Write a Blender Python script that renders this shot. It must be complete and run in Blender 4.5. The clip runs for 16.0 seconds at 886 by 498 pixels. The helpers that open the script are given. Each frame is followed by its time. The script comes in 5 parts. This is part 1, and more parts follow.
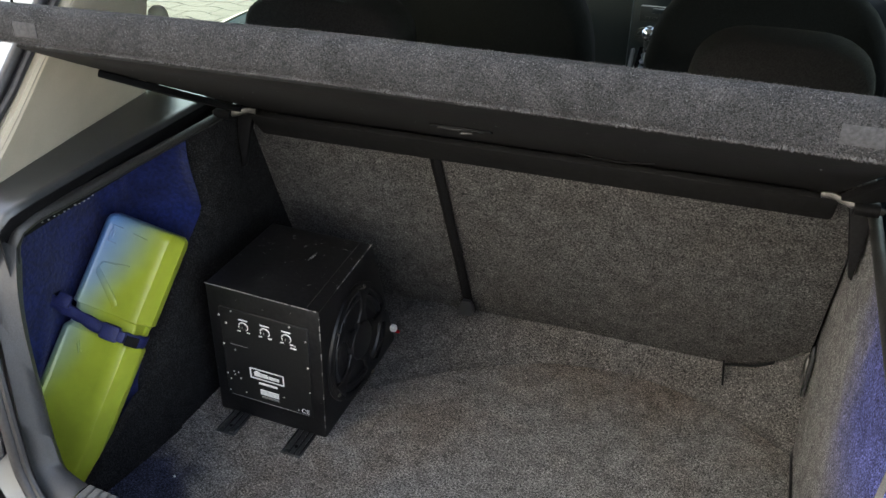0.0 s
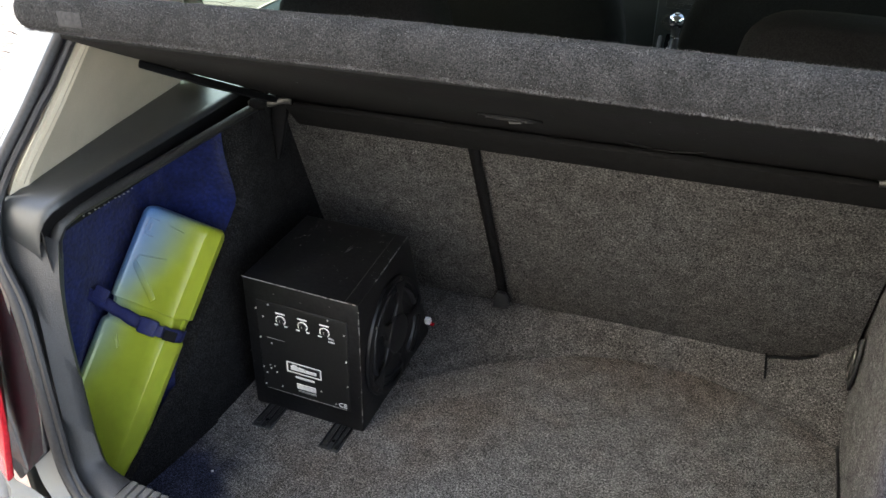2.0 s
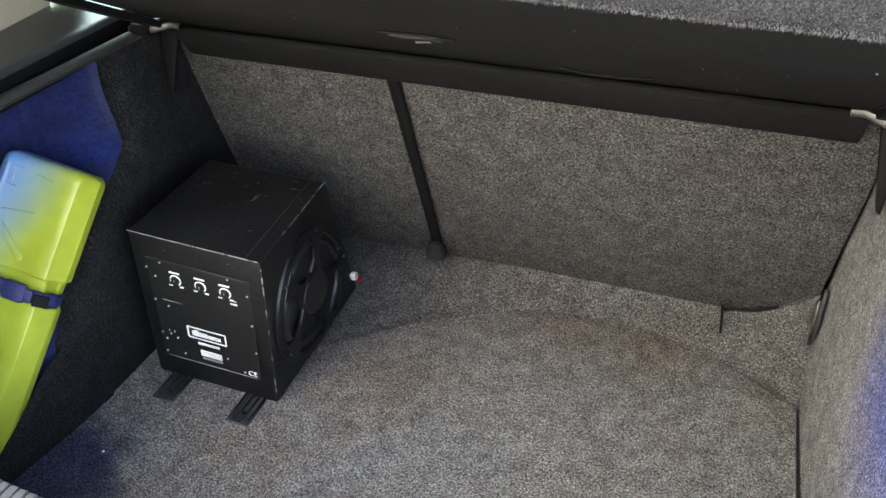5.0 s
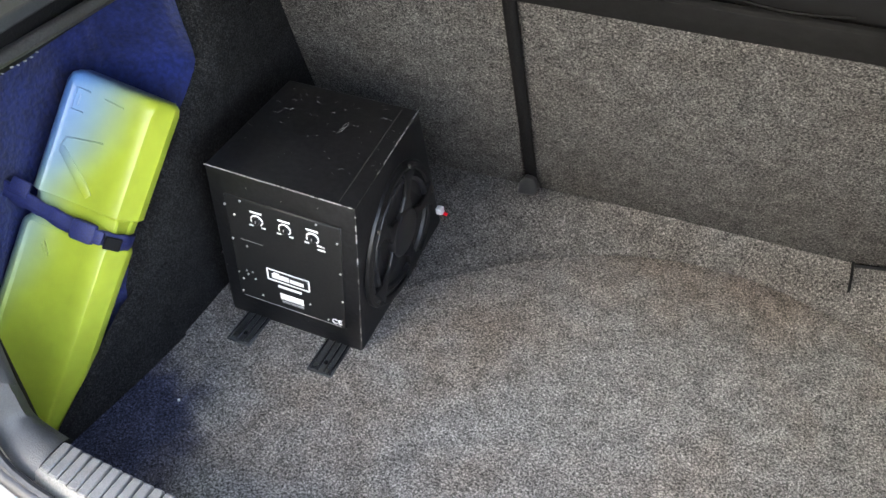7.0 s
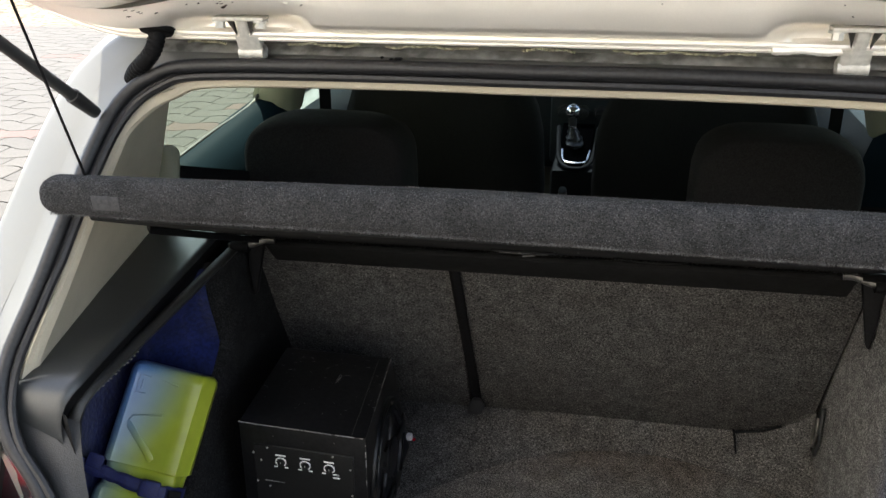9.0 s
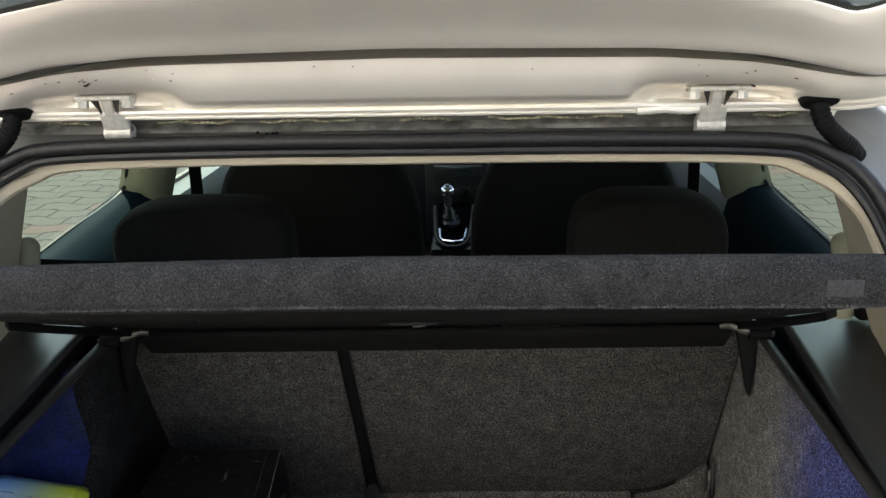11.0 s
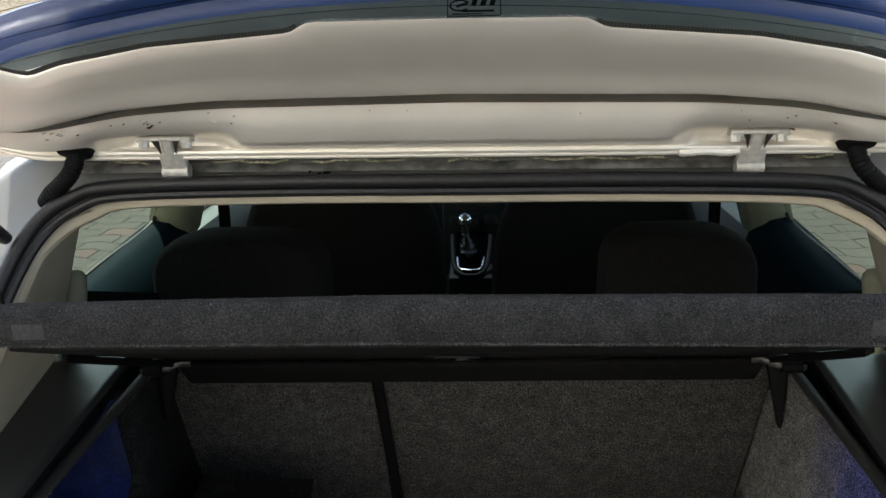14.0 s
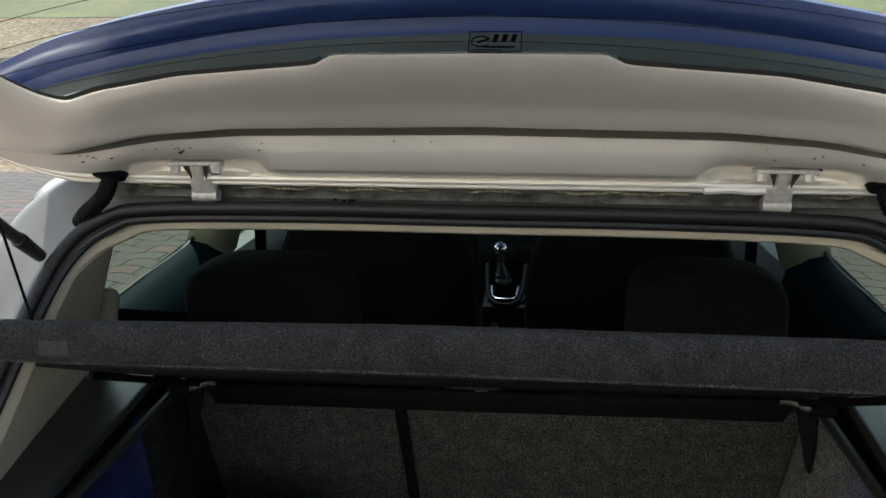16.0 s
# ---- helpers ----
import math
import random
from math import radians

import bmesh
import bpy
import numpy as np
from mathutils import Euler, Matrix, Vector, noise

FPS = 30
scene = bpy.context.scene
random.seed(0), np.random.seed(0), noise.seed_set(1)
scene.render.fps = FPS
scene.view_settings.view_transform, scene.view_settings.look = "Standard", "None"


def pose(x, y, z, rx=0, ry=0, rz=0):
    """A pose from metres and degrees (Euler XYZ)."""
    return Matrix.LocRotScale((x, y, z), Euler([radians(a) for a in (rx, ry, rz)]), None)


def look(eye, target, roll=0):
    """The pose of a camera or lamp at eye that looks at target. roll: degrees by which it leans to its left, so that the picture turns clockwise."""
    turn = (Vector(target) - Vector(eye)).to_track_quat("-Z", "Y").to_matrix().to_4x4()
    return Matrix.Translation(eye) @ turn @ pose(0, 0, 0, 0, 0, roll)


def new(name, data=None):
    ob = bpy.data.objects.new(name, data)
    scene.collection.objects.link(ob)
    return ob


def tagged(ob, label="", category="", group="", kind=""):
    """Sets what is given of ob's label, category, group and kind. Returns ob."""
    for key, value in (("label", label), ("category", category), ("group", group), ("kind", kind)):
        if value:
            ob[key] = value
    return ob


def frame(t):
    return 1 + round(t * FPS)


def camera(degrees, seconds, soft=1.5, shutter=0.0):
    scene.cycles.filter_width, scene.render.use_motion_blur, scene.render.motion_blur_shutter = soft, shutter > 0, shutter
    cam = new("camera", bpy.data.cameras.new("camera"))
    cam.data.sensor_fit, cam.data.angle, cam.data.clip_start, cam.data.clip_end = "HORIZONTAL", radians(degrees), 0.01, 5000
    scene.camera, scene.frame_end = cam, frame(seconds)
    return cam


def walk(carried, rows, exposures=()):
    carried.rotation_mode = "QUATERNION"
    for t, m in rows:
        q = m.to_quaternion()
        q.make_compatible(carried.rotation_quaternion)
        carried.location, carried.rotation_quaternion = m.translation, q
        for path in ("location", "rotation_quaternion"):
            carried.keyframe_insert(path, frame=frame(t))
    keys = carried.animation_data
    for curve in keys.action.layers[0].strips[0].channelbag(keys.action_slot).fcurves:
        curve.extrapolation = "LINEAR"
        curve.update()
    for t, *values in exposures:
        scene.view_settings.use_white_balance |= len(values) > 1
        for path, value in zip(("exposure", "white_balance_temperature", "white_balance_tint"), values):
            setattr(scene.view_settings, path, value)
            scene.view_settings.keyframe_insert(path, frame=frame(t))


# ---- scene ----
cam = camera(57.1, 16.0)
PATH = [
    (0, (0.324, -0.353, 1.537), (-0.313, 1.285, 0.582), 1.1),
    (0.5, (0.291, -0.333, 1.544), (-0.354, 1.295, 0.577), 0.9),
    (1, (0.288, -0.338, 1.547), (-0.363, 1.285, 0.575), 0.6),
    (1.5, (0.287, -0.365, 1.547), (-0.369, 1.254, 0.572), 0.5),
    (2, (0.276, -0.350, 1.529), (-0.385, 1.265, 0.552), 0.4),
    (2.5, (0.284, -0.333, 1.521), (-0.373, 1.280, 0.537), 0.5),
    (3, (0.298, -0.322, 1.519), (-0.349, 1.283, 0.516), 0.4),
    (3.5, (0.314, -0.316, 1.516), (-0.317, 1.284, 0.496), 0.3),
    (4, (0.314, -0.316, 1.516), (-0.302, 1.277, 0.476), 0.2),
    (4.2, (0.308, -0.319, 1.516), (-0.291, 1.279, 0.472), -0.0),
    (6.3, (0.215, 0.054, 1.317), (-0.306, 1.528, 0.070), 2.0),
    (6.5, (0.172, 0.032, 1.342), (-0.368, 1.471, 0.063), 2.1),
    (7, (0.138, -0.095, 1.436), (-0.424, 1.313, 0.132), 1.7),
    (7.5, (0.142, -0.240, 1.497), (-0.379, 1.191, 0.201), -0.3),
    (7.7, (0.186, -0.351, 1.472), (-0.324, 1.175, 0.288), -1.6),
    (8, (0.204, -0.446, 1.523), (-0.236, 1.129, 0.372), -0.9),
    (8.3, (0.181, -0.471, 1.579), (-0.248, 1.178, 0.530), -0.9),
    (8.5, (0.153, -0.447, 1.593), (-0.268, 1.242, 0.609), -0.9),
    (8.6, (0.139, -0.434, 1.595), (-0.281, 1.279, 0.650), -0.8),
    (9, (0.100, -0.403, 1.616), (-0.294, 1.381, 0.801), -0.9),
    (9.5, (0.113, -0.407, 1.625), (-0.233, 1.433, 0.921), -0.9),
    (10, (0.122, -0.408, 1.609), (-0.084, 1.475, 0.965), -0.9),
    (10.2, (0.113, -0.398, 1.599), (-0.027, 1.494, 0.963), -1.1),
    (12.5, (0.078, -0.396, 1.588), (-0.018, 1.507, 0.980), -1.4),
    (13, (0.075, -0.415, 1.605), (-0.028, 1.490, 1.003), -1.5),
    (13.5, (0.065, -0.420, 1.613), (-0.044, 1.490, 1.030), -1.4),
    (14, (0.041, -0.422, 1.613), (-0.078, 1.495, 1.053), -1.2),
    (14.5, (0.036, -0.420, 1.608), (-0.100, 1.502, 1.071), -0.6),
    (15, (0.049, -0.419, 1.612), (-0.131, 1.503, 1.090), -0.3),
    (15.5, (0.062, -0.421, 1.617), (-0.145, 1.501, 1.105), -0.2),
    (16, (0.065, -0.423, 1.619), (-0.156, 1.502, 1.122), -0.2),
]
EXPOSURES = [(0, 3.4, 6550, 10), (4.2, 3.65, 6550, 10), (6.3, 5.25, 6300, 10), (7, 4.6, 6450, 10), (8, 3.45, 6600, 10), (8.6, 2.85, 6550, 10), (9.5, 2.5, 6550, 10), (10, 2.4, 6480, 10), (12.5, 2.5, 6420, 8), (14.5, 1.65, 6400, 8), (16, 1.4, 6300, 8)]
walk(cam, [(t, look(eye, target, roll)) for t, eye, target, roll in PATH], EXPOSURES)

# ---- light ----
world = bpy.data.worlds.new("world")
scene.world = world
world.use_nodes = True
wn, wl = world.node_tree.nodes, world.node_tree.links
wn.clear()
sky = wn.new("ShaderNodeTexSky")
sky.sky_type = "NISHITA"
sky.sun_disc = False
SUN_EL, SUN_AZ = 58.0, 340.0      # height, and compass angle from +y turning to +x
sky.sun_elevation, sky.sun_rotation = radians(SUN_EL), radians(SUN_AZ)
hue = wn.new("ShaderNodeHueSaturation")
hue.inputs["Saturation"].default_value = 0.6
bg = wn.new("ShaderNodeBackground")
bg.inputs["Strength"].default_value = 0.13
wout = wn.new("ShaderNodeOutputWorld")
wl.new(sky.outputs[0], hue.inputs["Color"])
wl.new(hue.outputs[0], bg.inputs["Color"])
wl.new(bg.outputs[0], wout.inputs["Surface"])

sun_data = bpy.data.lights.new("sun", "SUN")
sun_data.energy, sun_data.angle, sun_data.color = 4.6, radians(0.5), (1.0, 0.95, 0.87)
sun = new("sun", sun_data)
a, e = radians(SUN_AZ), radians(SUN_EL)
sun.matrix_basis = look((20 * math.sin(a) * math.cos(e), 20 * math.cos(a) * math.cos(e), 20 * math.sin(e)), (0, 0, 0))

# ---- materials ----
def mat(name, color, rough=0.6, metal=0.0, scale=40.0, vary=0.25, bump=0.0, bump_scale=None, second=None, coat=0.0, spec=0.5, rand=0.0, detail=6.0, contrast=(0.35, 0.65), big=0.15, big_scale=3.0, sheen=0.0):
    """A procedural surface: two scales of noise over a base colour, with relief."""
    m = bpy.data.materials.new(name)
    m.use_nodes = True
    n, l = m.node_tree.nodes, m.node_tree.links
    b = n["Principled BSDF"]
    tc = n.new("ShaderNodeTexCoord")
    fine = n.new("ShaderNodeTexNoise")
    fine.inputs["Scale"].default_value, fine.inputs["Detail"].default_value = scale, detail
    l.new(tc.outputs["Object"], fine.inputs["Vector"])
    ramp = n.new("ShaderNodeMapRange")
    ramp.inputs["From Min"].default_value, ramp.inputs["From Max"].default_value = contrast
    l.new(fine.outputs["Fac"], ramp.inputs["Value"])
    dark = [c * (1 - vary) for c in color]
    light = second or [min(1, c * (1 + vary)) for c in color]
    mix = n.new("ShaderNodeMix")
    mix.data_type = "RGBA"
    mix.inputs["A"].default_value, mix.inputs["B"].default_value = (*dark, 1), (*light, 1)
    l.new(ramp.outputs["Result"], mix.inputs["Factor"])
    out = mix.outputs["Result"]
    if big:
        large = n.new("ShaderNodeTexNoise")
        large.inputs["Scale"].default_value, large.inputs["Detail"].default_value = big_scale, 3.0
        l.new(tc.outputs["Object"], large.inputs["Vector"])
        lr = n.new("ShaderNodeMapRange")
        lr.inputs["From Min"].default_value, lr.inputs["From Max"].default_value = 0.3, 0.7
        lr.inputs["To Min"].default_value, lr.inputs["To Max"].default_value = 1 - big, 1 + big
        l.new(large.outputs["Fac"], lr.inputs["Value"])
        hs = n.new("ShaderNodeHueSaturation")
        l.new(lr.outputs["Result"], hs.inputs["Value"])
        l.new(out, hs.inputs["Color"])
        out = hs.outputs["Color"]
    if rand:
        oi = n.new("ShaderNodeObjectInfo")
        rr = n.new("ShaderNodeMapRange")
        rr.inputs["To Min"].default_value, rr.inputs["To Max"].default_value = 1 - rand, 1 + rand
        l.new(oi.outputs["Random"], rr.inputs["Value"])
        h2 = n.new("ShaderNodeHueSaturation")
        l.new(rr.outputs["Result"], h2.inputs["Value"])
        l.new(out, h2.inputs["Color"])
        out = h2.outputs["Color"]
    l.new(out, b.inputs["Base Color"])
    b.inputs["Roughness"].default_value, b.inputs["Metallic"].default_value = rough, metal
    b.inputs["Coat Weight"].default_value = coat
    b.inputs["Coat Roughness"].default_value = 0.08
    b.inputs["Specular IOR Level"].default_value = spec
    b.inputs["Sheen Weight"].default_value = sheen
    if bump:
        bt = fine
        if bump_scale:
            bt = n.new("ShaderNodeTexNoise")
            bt.inputs["Scale"].default_value, bt.inputs["Detail"].default_value = bump_scale, 4.0
            l.new(tc.outputs["Object"], bt.inputs["Vector"])
        bp = n.new("ShaderNodeBump")
        bp.inputs["Strength"].default_value, bp.inputs["Distance"].default_value = 1.0, bump
        l.new(bt.outputs["Fac"], bp.inputs["Height"])
        l.new(bp.outputs["Normal"], b.inputs["Normal"])
    return m


def carpet(name, dark, mid, light, scale=380.0, brown=0.25):
    """Needle felt: dark ground with lighter speckles and worn, brownish areas."""
    m = mat(name, mid, rough=0.95, scale=scale, bump=0.0010, spec=0.1, big=0.0, detail=3.0)
    n, l = m.node_tree.nodes, m.node_tree.links
    b = n["Principled BSDF"]
    tc = n.new("ShaderNodeTexCoord")
    f = n.new("ShaderNodeTexNoise")
    f.inputs["Scale"].default_value, f.inputs["Detail"].default_value, f.inputs["Roughness"].default_value = scale, 3.0, 0.75
    f.inputs["Distortion"].default_value = 0.7
    l.new(tc.outputs["Object"], f.inputs["Vector"])
    r = n.new("ShaderNodeValToRGB")
    r.color_ramp.elements[0].position, r.color_ramp.elements[0].color = 0.37, (*dark, 1)
    r.color_ramp.elements[1].position, r.color_ramp.elements[1].color = 0.71, (*light, 1)
    el = r.color_ramp.elements.new(0.5)
    el.color = (*mid, 1)
    l.new(f.outputs["Fac"], r.inputs["Fac"])
    g = n.new("ShaderNodeTexNoise")
    g.inputs["Scale"].default_value, g.inputs["Detail"].default_value = 4.5, 4.0
    l.new(tc.outputs["Object"], g.inputs["Vector"])
    gr = n.new("ShaderNodeMapRange")
    gr.inputs["From Min"].default_value, gr.inputs["From Max"].default_value = 0.42, 0.68
    gr.inputs["To Max"].default_value = brown
    l.new(g.outputs["Fac"], gr.inputs["Value"])
    mx = n.new("ShaderNodeMix")
    mx.data_type, mx.blend_type = "RGBA", "MULTIPLY"
    mx.inputs["B"].default_value = (0.84, 0.67, 0.53, 1)
    l.new(gr.outputs["Result"], mx.inputs["Factor"])
    l.new(r.outputs["Color"], mx.inputs["A"])
    blot = n.new("ShaderNodeTexNoise")
    blot.inputs["Scale"].default_value, blot.inputs["Detail"].default_value = 38.0, 5.0
    l.new(tc.outputs["Object"], blot.inputs["Vector"])
    br = n.new("ShaderNodeMapRange")
    br.inputs["From Min"].default_value, br.inputs["From Max"].default_value = 0.3, 0.7
    br.inputs["To Min"].default_value, br.inputs["To Max"].default_value = 0.76, 1.24
    l.new(blot.outputs["Fac"], br.inputs["Value"])
    hv = n.new("ShaderNodeHueSaturation")
    l.new(br.outputs["Result"], hv.inputs["Value"])
    l.new(mx.outputs["Result"], hv.inputs["Color"])
    l.new(hv.outputs["Color"], b.inputs["Base Color"])
    return m


def glass_mat(name, color, rough=0.0):
    """Thin pane: mostly clear, with a mirror's share at grazing angles."""
    m = bpy.data.materials.new(name)
    m.use_nodes = True
    n, l = m.node_tree.nodes, m.node_tree.links
    n.clear()
    o = n.new("ShaderNodeOutputMaterial")
    t = n.new("ShaderNodeBsdfTransparent")
    t.inputs["Color"].default_value = (*color, 1)
    g = n.new("ShaderNodeBsdfGlossy")
    g.inputs["Roughness"].default_value = rough
    f = n.new("ShaderNodeLayerWeight")
    f.inputs["Blend"].default_value = 0.5
    p = n.new("ShaderNodeMath")
    p.operation = "POWER"
    p.inputs[1].default_value = 4.0
    r = n.new("ShaderNodeMapRange")
    r.inputs["To Min"].default_value, r.inputs["To Max"].default_value = 0.03, 0.95
    mx = n.new("ShaderNodeMixShader")
    l.new(f.outputs["Facing"], p.inputs[0])
    l.new(p.outputs[0], r.inputs["Value"])
    l.new(r.outputs["Result"], mx.inputs[0])
    l.new(t.outputs[0], mx.inputs[1])
    l.new(g.outputs[0], mx.inputs[2])
    l.new(mx.outputs[0], o.inputs["Surface"])
    return m


FELT = (0.024, 0.0235, 0.0228), (0.110, 0.108, 0.104), (0.42, 0.412, 0.40)
CARPET = carpet("trunk_felt", *FELT, brown=0.62)
n, l = CARPET.node_tree.nodes, CARPET.node_tree.links
tc, gap = n.new("ShaderNodeTexCoord"), n.new("ShaderNodeVectorMath")      # navy stain round the recess corner, with the side wall's shade painted into it
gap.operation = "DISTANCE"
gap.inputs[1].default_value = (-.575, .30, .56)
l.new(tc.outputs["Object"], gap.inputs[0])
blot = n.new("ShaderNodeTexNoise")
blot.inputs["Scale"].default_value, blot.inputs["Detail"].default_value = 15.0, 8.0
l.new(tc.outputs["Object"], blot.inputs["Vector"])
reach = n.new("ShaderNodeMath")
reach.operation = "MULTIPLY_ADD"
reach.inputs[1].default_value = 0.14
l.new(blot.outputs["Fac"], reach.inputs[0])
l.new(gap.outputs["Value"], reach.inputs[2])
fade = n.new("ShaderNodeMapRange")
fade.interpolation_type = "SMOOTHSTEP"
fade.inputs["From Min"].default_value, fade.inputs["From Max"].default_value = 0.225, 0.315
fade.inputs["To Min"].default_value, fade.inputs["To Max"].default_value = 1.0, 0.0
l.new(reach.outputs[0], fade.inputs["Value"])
blue_mix = n.new("ShaderNodeMix")
blue_mix.data_type, blue_mix.blend_type = "RGBA", "MULTIPLY"
blue_mix.inputs["B"].default_value = (0.20, 0.24, 0.44, 1)
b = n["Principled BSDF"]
l.new(fade.outputs["Result"], blue_mix.inputs["Factor"])
l.new(b.inputs["Base Color"].links[0].from_socket, blue_mix.inputs["A"])
l.new(blue_mix.outputs["Result"], b.inputs["Base Color"])
# Floor felt darkened: the seat back's weaker light is put into its colour.
SEATFELT = carpet("shaded_seat_felt", *[[v * .42 for v in c] for c in FELT], brown=0.2)
# Same felt again, dimmed: the sloping flap's weaker light sits in the colour.
GAPFELT = carpet("shaded_gap_felt", *[[v * .56 for v in c] for c in FELT], brown=0.3)
SHELFFELT = carpet("shelf_felt", (0.0110, 0.0110, 0.0118), (0.027, 0.027, 0.028), (0.070, 0.070, 0.072), scale=700, brown=0.0)
# Left wall: same felt painted near black, its shadow in the colour.
SHADEDFELT = carpet("shaded_side_felt", (0.0034, 0.0034, 0.0037), (0.0088, 0.0088, 0.0091), (0.036, 0.036, 0.036), brown=0.05)
# Blue skylight on the wall's upper front, mixed into the felt colour.
BLUELITFELT = carpet("blue_lit_felt", *FELT, brown=0.1)
n, l = BLUELITFELT.node_tree.nodes, BLUELITFELT.node_tree.links
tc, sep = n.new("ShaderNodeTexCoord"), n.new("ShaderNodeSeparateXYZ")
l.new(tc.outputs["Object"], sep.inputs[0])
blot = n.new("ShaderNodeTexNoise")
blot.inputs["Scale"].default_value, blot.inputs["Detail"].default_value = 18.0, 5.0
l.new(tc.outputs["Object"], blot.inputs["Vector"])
far = n.new("ShaderNodeMath")      # distance from the middle of the painted blue light, roughened
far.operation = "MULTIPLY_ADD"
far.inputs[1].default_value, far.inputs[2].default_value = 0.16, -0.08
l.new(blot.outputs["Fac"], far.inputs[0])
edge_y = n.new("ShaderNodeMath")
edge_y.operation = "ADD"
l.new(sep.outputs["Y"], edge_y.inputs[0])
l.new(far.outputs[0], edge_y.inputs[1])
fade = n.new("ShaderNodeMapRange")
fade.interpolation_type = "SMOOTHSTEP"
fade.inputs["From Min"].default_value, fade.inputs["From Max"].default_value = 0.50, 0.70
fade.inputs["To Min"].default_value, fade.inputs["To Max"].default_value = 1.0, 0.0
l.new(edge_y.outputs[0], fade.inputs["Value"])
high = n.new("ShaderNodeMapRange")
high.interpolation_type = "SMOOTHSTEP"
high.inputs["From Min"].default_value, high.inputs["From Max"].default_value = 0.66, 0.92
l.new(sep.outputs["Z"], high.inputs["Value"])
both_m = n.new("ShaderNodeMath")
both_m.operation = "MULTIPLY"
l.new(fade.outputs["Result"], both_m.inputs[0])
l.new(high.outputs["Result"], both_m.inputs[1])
blue_mix = n.new("ShaderNodeMix")
blue_mix.data_type, blue_mix.blend_type = "RGBA", "MULTIPLY"
blue_mix.inputs["B"].default_value = (0.42, 0.48, 1.30, 1)
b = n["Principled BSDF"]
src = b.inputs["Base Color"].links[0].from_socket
l.new(both_m.outputs[0], blue_mix.inputs["Factor"])
l.new(src, blue_mix.inputs["A"])
l.new(blue_mix.outputs["Result"], b.inputs["Base Color"])
BLACKBOARD = mat("black_board", (0.0062, 0.0062, 0.0062), rough=0.85, spec=0.15, scale=90, bump=0.0006, big=0.3)
PLASTIC = mat("black_plastic", (0.022, 0.023, 0.024), rough=0.48, scale=900, vary=0.2, bump=0.00025, big=0.2, big_scale=9)
TRIM = mat("grey_trim", (0.078, 0.077, 0.076), rough=0.58, scale=900, vary=0.3, bump=0.0006, big=0.15, big_scale=12)
STRIP = mat("strip_plastic", (0.024, 0.0235, 0.022), rough=0.5, scale=500, vary=0.3, bump=0.0005, big=0.25, big_scale=14)
# Sill plastic lightened: light on its front face is in the colour.
SILLGREY = mat("lit_sill_plastic", (0.095, 0.091, 0.084), rough=0.6, scale=500, vary=0.25, bump=0.0004, big=0.2, big_scale=12)
# Darker trim plastic, with shade on the sideways faces put into it.
OPENTRIM = mat("opening_plastic", (0.034, 0.034, 0.0345), rough=0.5, scale=700, vary=0.25, bump=0.0006, big=0.15, big_scale=12)
LEDGE = mat("ledge_plastic", (0.029, 0.031, 0.0315), rough=0.33, scale=1000, vary=0.2, bump=0.0002, big=0.15, big_scale=10)
RUBBER = mat("rubber", (0.013, 0.013, 0.0145), rough=0.46, spec=0.4, scale=200, vary=0.3, bump=0.0003)
# Body silver darkened: shade on the rear pillars is in the colour.
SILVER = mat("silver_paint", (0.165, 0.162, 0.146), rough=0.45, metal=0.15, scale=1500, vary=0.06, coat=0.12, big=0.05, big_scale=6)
# Same silver brightened for the lit gate; large noise paints cloudy reflections.
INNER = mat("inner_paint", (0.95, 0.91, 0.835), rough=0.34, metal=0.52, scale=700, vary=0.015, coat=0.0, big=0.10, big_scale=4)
GRIME = mat("grimy_seam", (0.26, 0.255, 0.23), rough=0.4, metal=0.5, scale=45, vary=0.4, second=(0.44, 0.43, 0.40), bump=0.0008, big=0.3, big_scale=14)
SEALANT = mat("old_sealant", (0.26, 0.245, 0.17), rough=0.85, scale=260, vary=0.5, bump=0.001, big=0.4, big_scale=30)
BLACK = mat("dull_black", (0.0035, 0.0035, 0.004), rough=0.7, spec=0.15, scale=300, vary=0.4, bump=0.0003)
RUST = mat("rust_chip", (0.035, 0.022, 0.014), rough=0.9, scale=300, vary=0.5, big=0.0)
CREAM = mat("cream_trim", (0.44, 0.395, 0.302), rough=0.7, scale=800, vary=0.08, bump=0.0003, big=0.1, big_scale=10)
# Cream trim again, darkened: shade on pillar and belt guide put into colour.
BPILLAR = mat("shaded_pillar_trim", (0.25, 0.25, 0.185), rough=0.7, scale=800, vary=0.08, bump=0.0003, big=0.1, big_scale=10)
SEATCLOTH = mat("seat_cloth", (0.013, 0.013, 0.0135), rough=0.95, scale=600, vary=0.4, bump=0.0006, big=0.2, spec=0.1)
HEADCLOTH = mat("headrest_cloth", (0.017, 0.017, 0.017), rough=0.95, scale=700, vary=0.4, bump=0.0006, big=0.2, spec=0.1)
# Cabin plastics carry the skylight on them as blue in the base colour.
CABIN = mat("cabin_plastic", (0.010, 0.016, 0.020), rough=0.42, scale=900, vary=0.2, bump=0.0002)
# Door copy lightened for the daylight that falls on it.
DOORPLASTIC = mat("lit_door_plastic", (0.022, 0.036, 0.046), rough=0.5, scale=900, vary=0.2, bump=0.0002)
SIDEPLASTIC = mat("side_panel_plastic", (0.006, 0.013, 0.019), rough=0.6, spec=0.02, scale=900, vary=0.2, bump=0.0002)
CHROME = mat("chrome", (0.75, 0.76, 0.78), rough=0.15, metal=1.0, scale=50, vary=0.05)
STEEL = mat("worn_steel", (0.075, 0.073, 0.067), rough=0.4, metal=0.7, scale=120, vary=0.3, bump=0.0002)
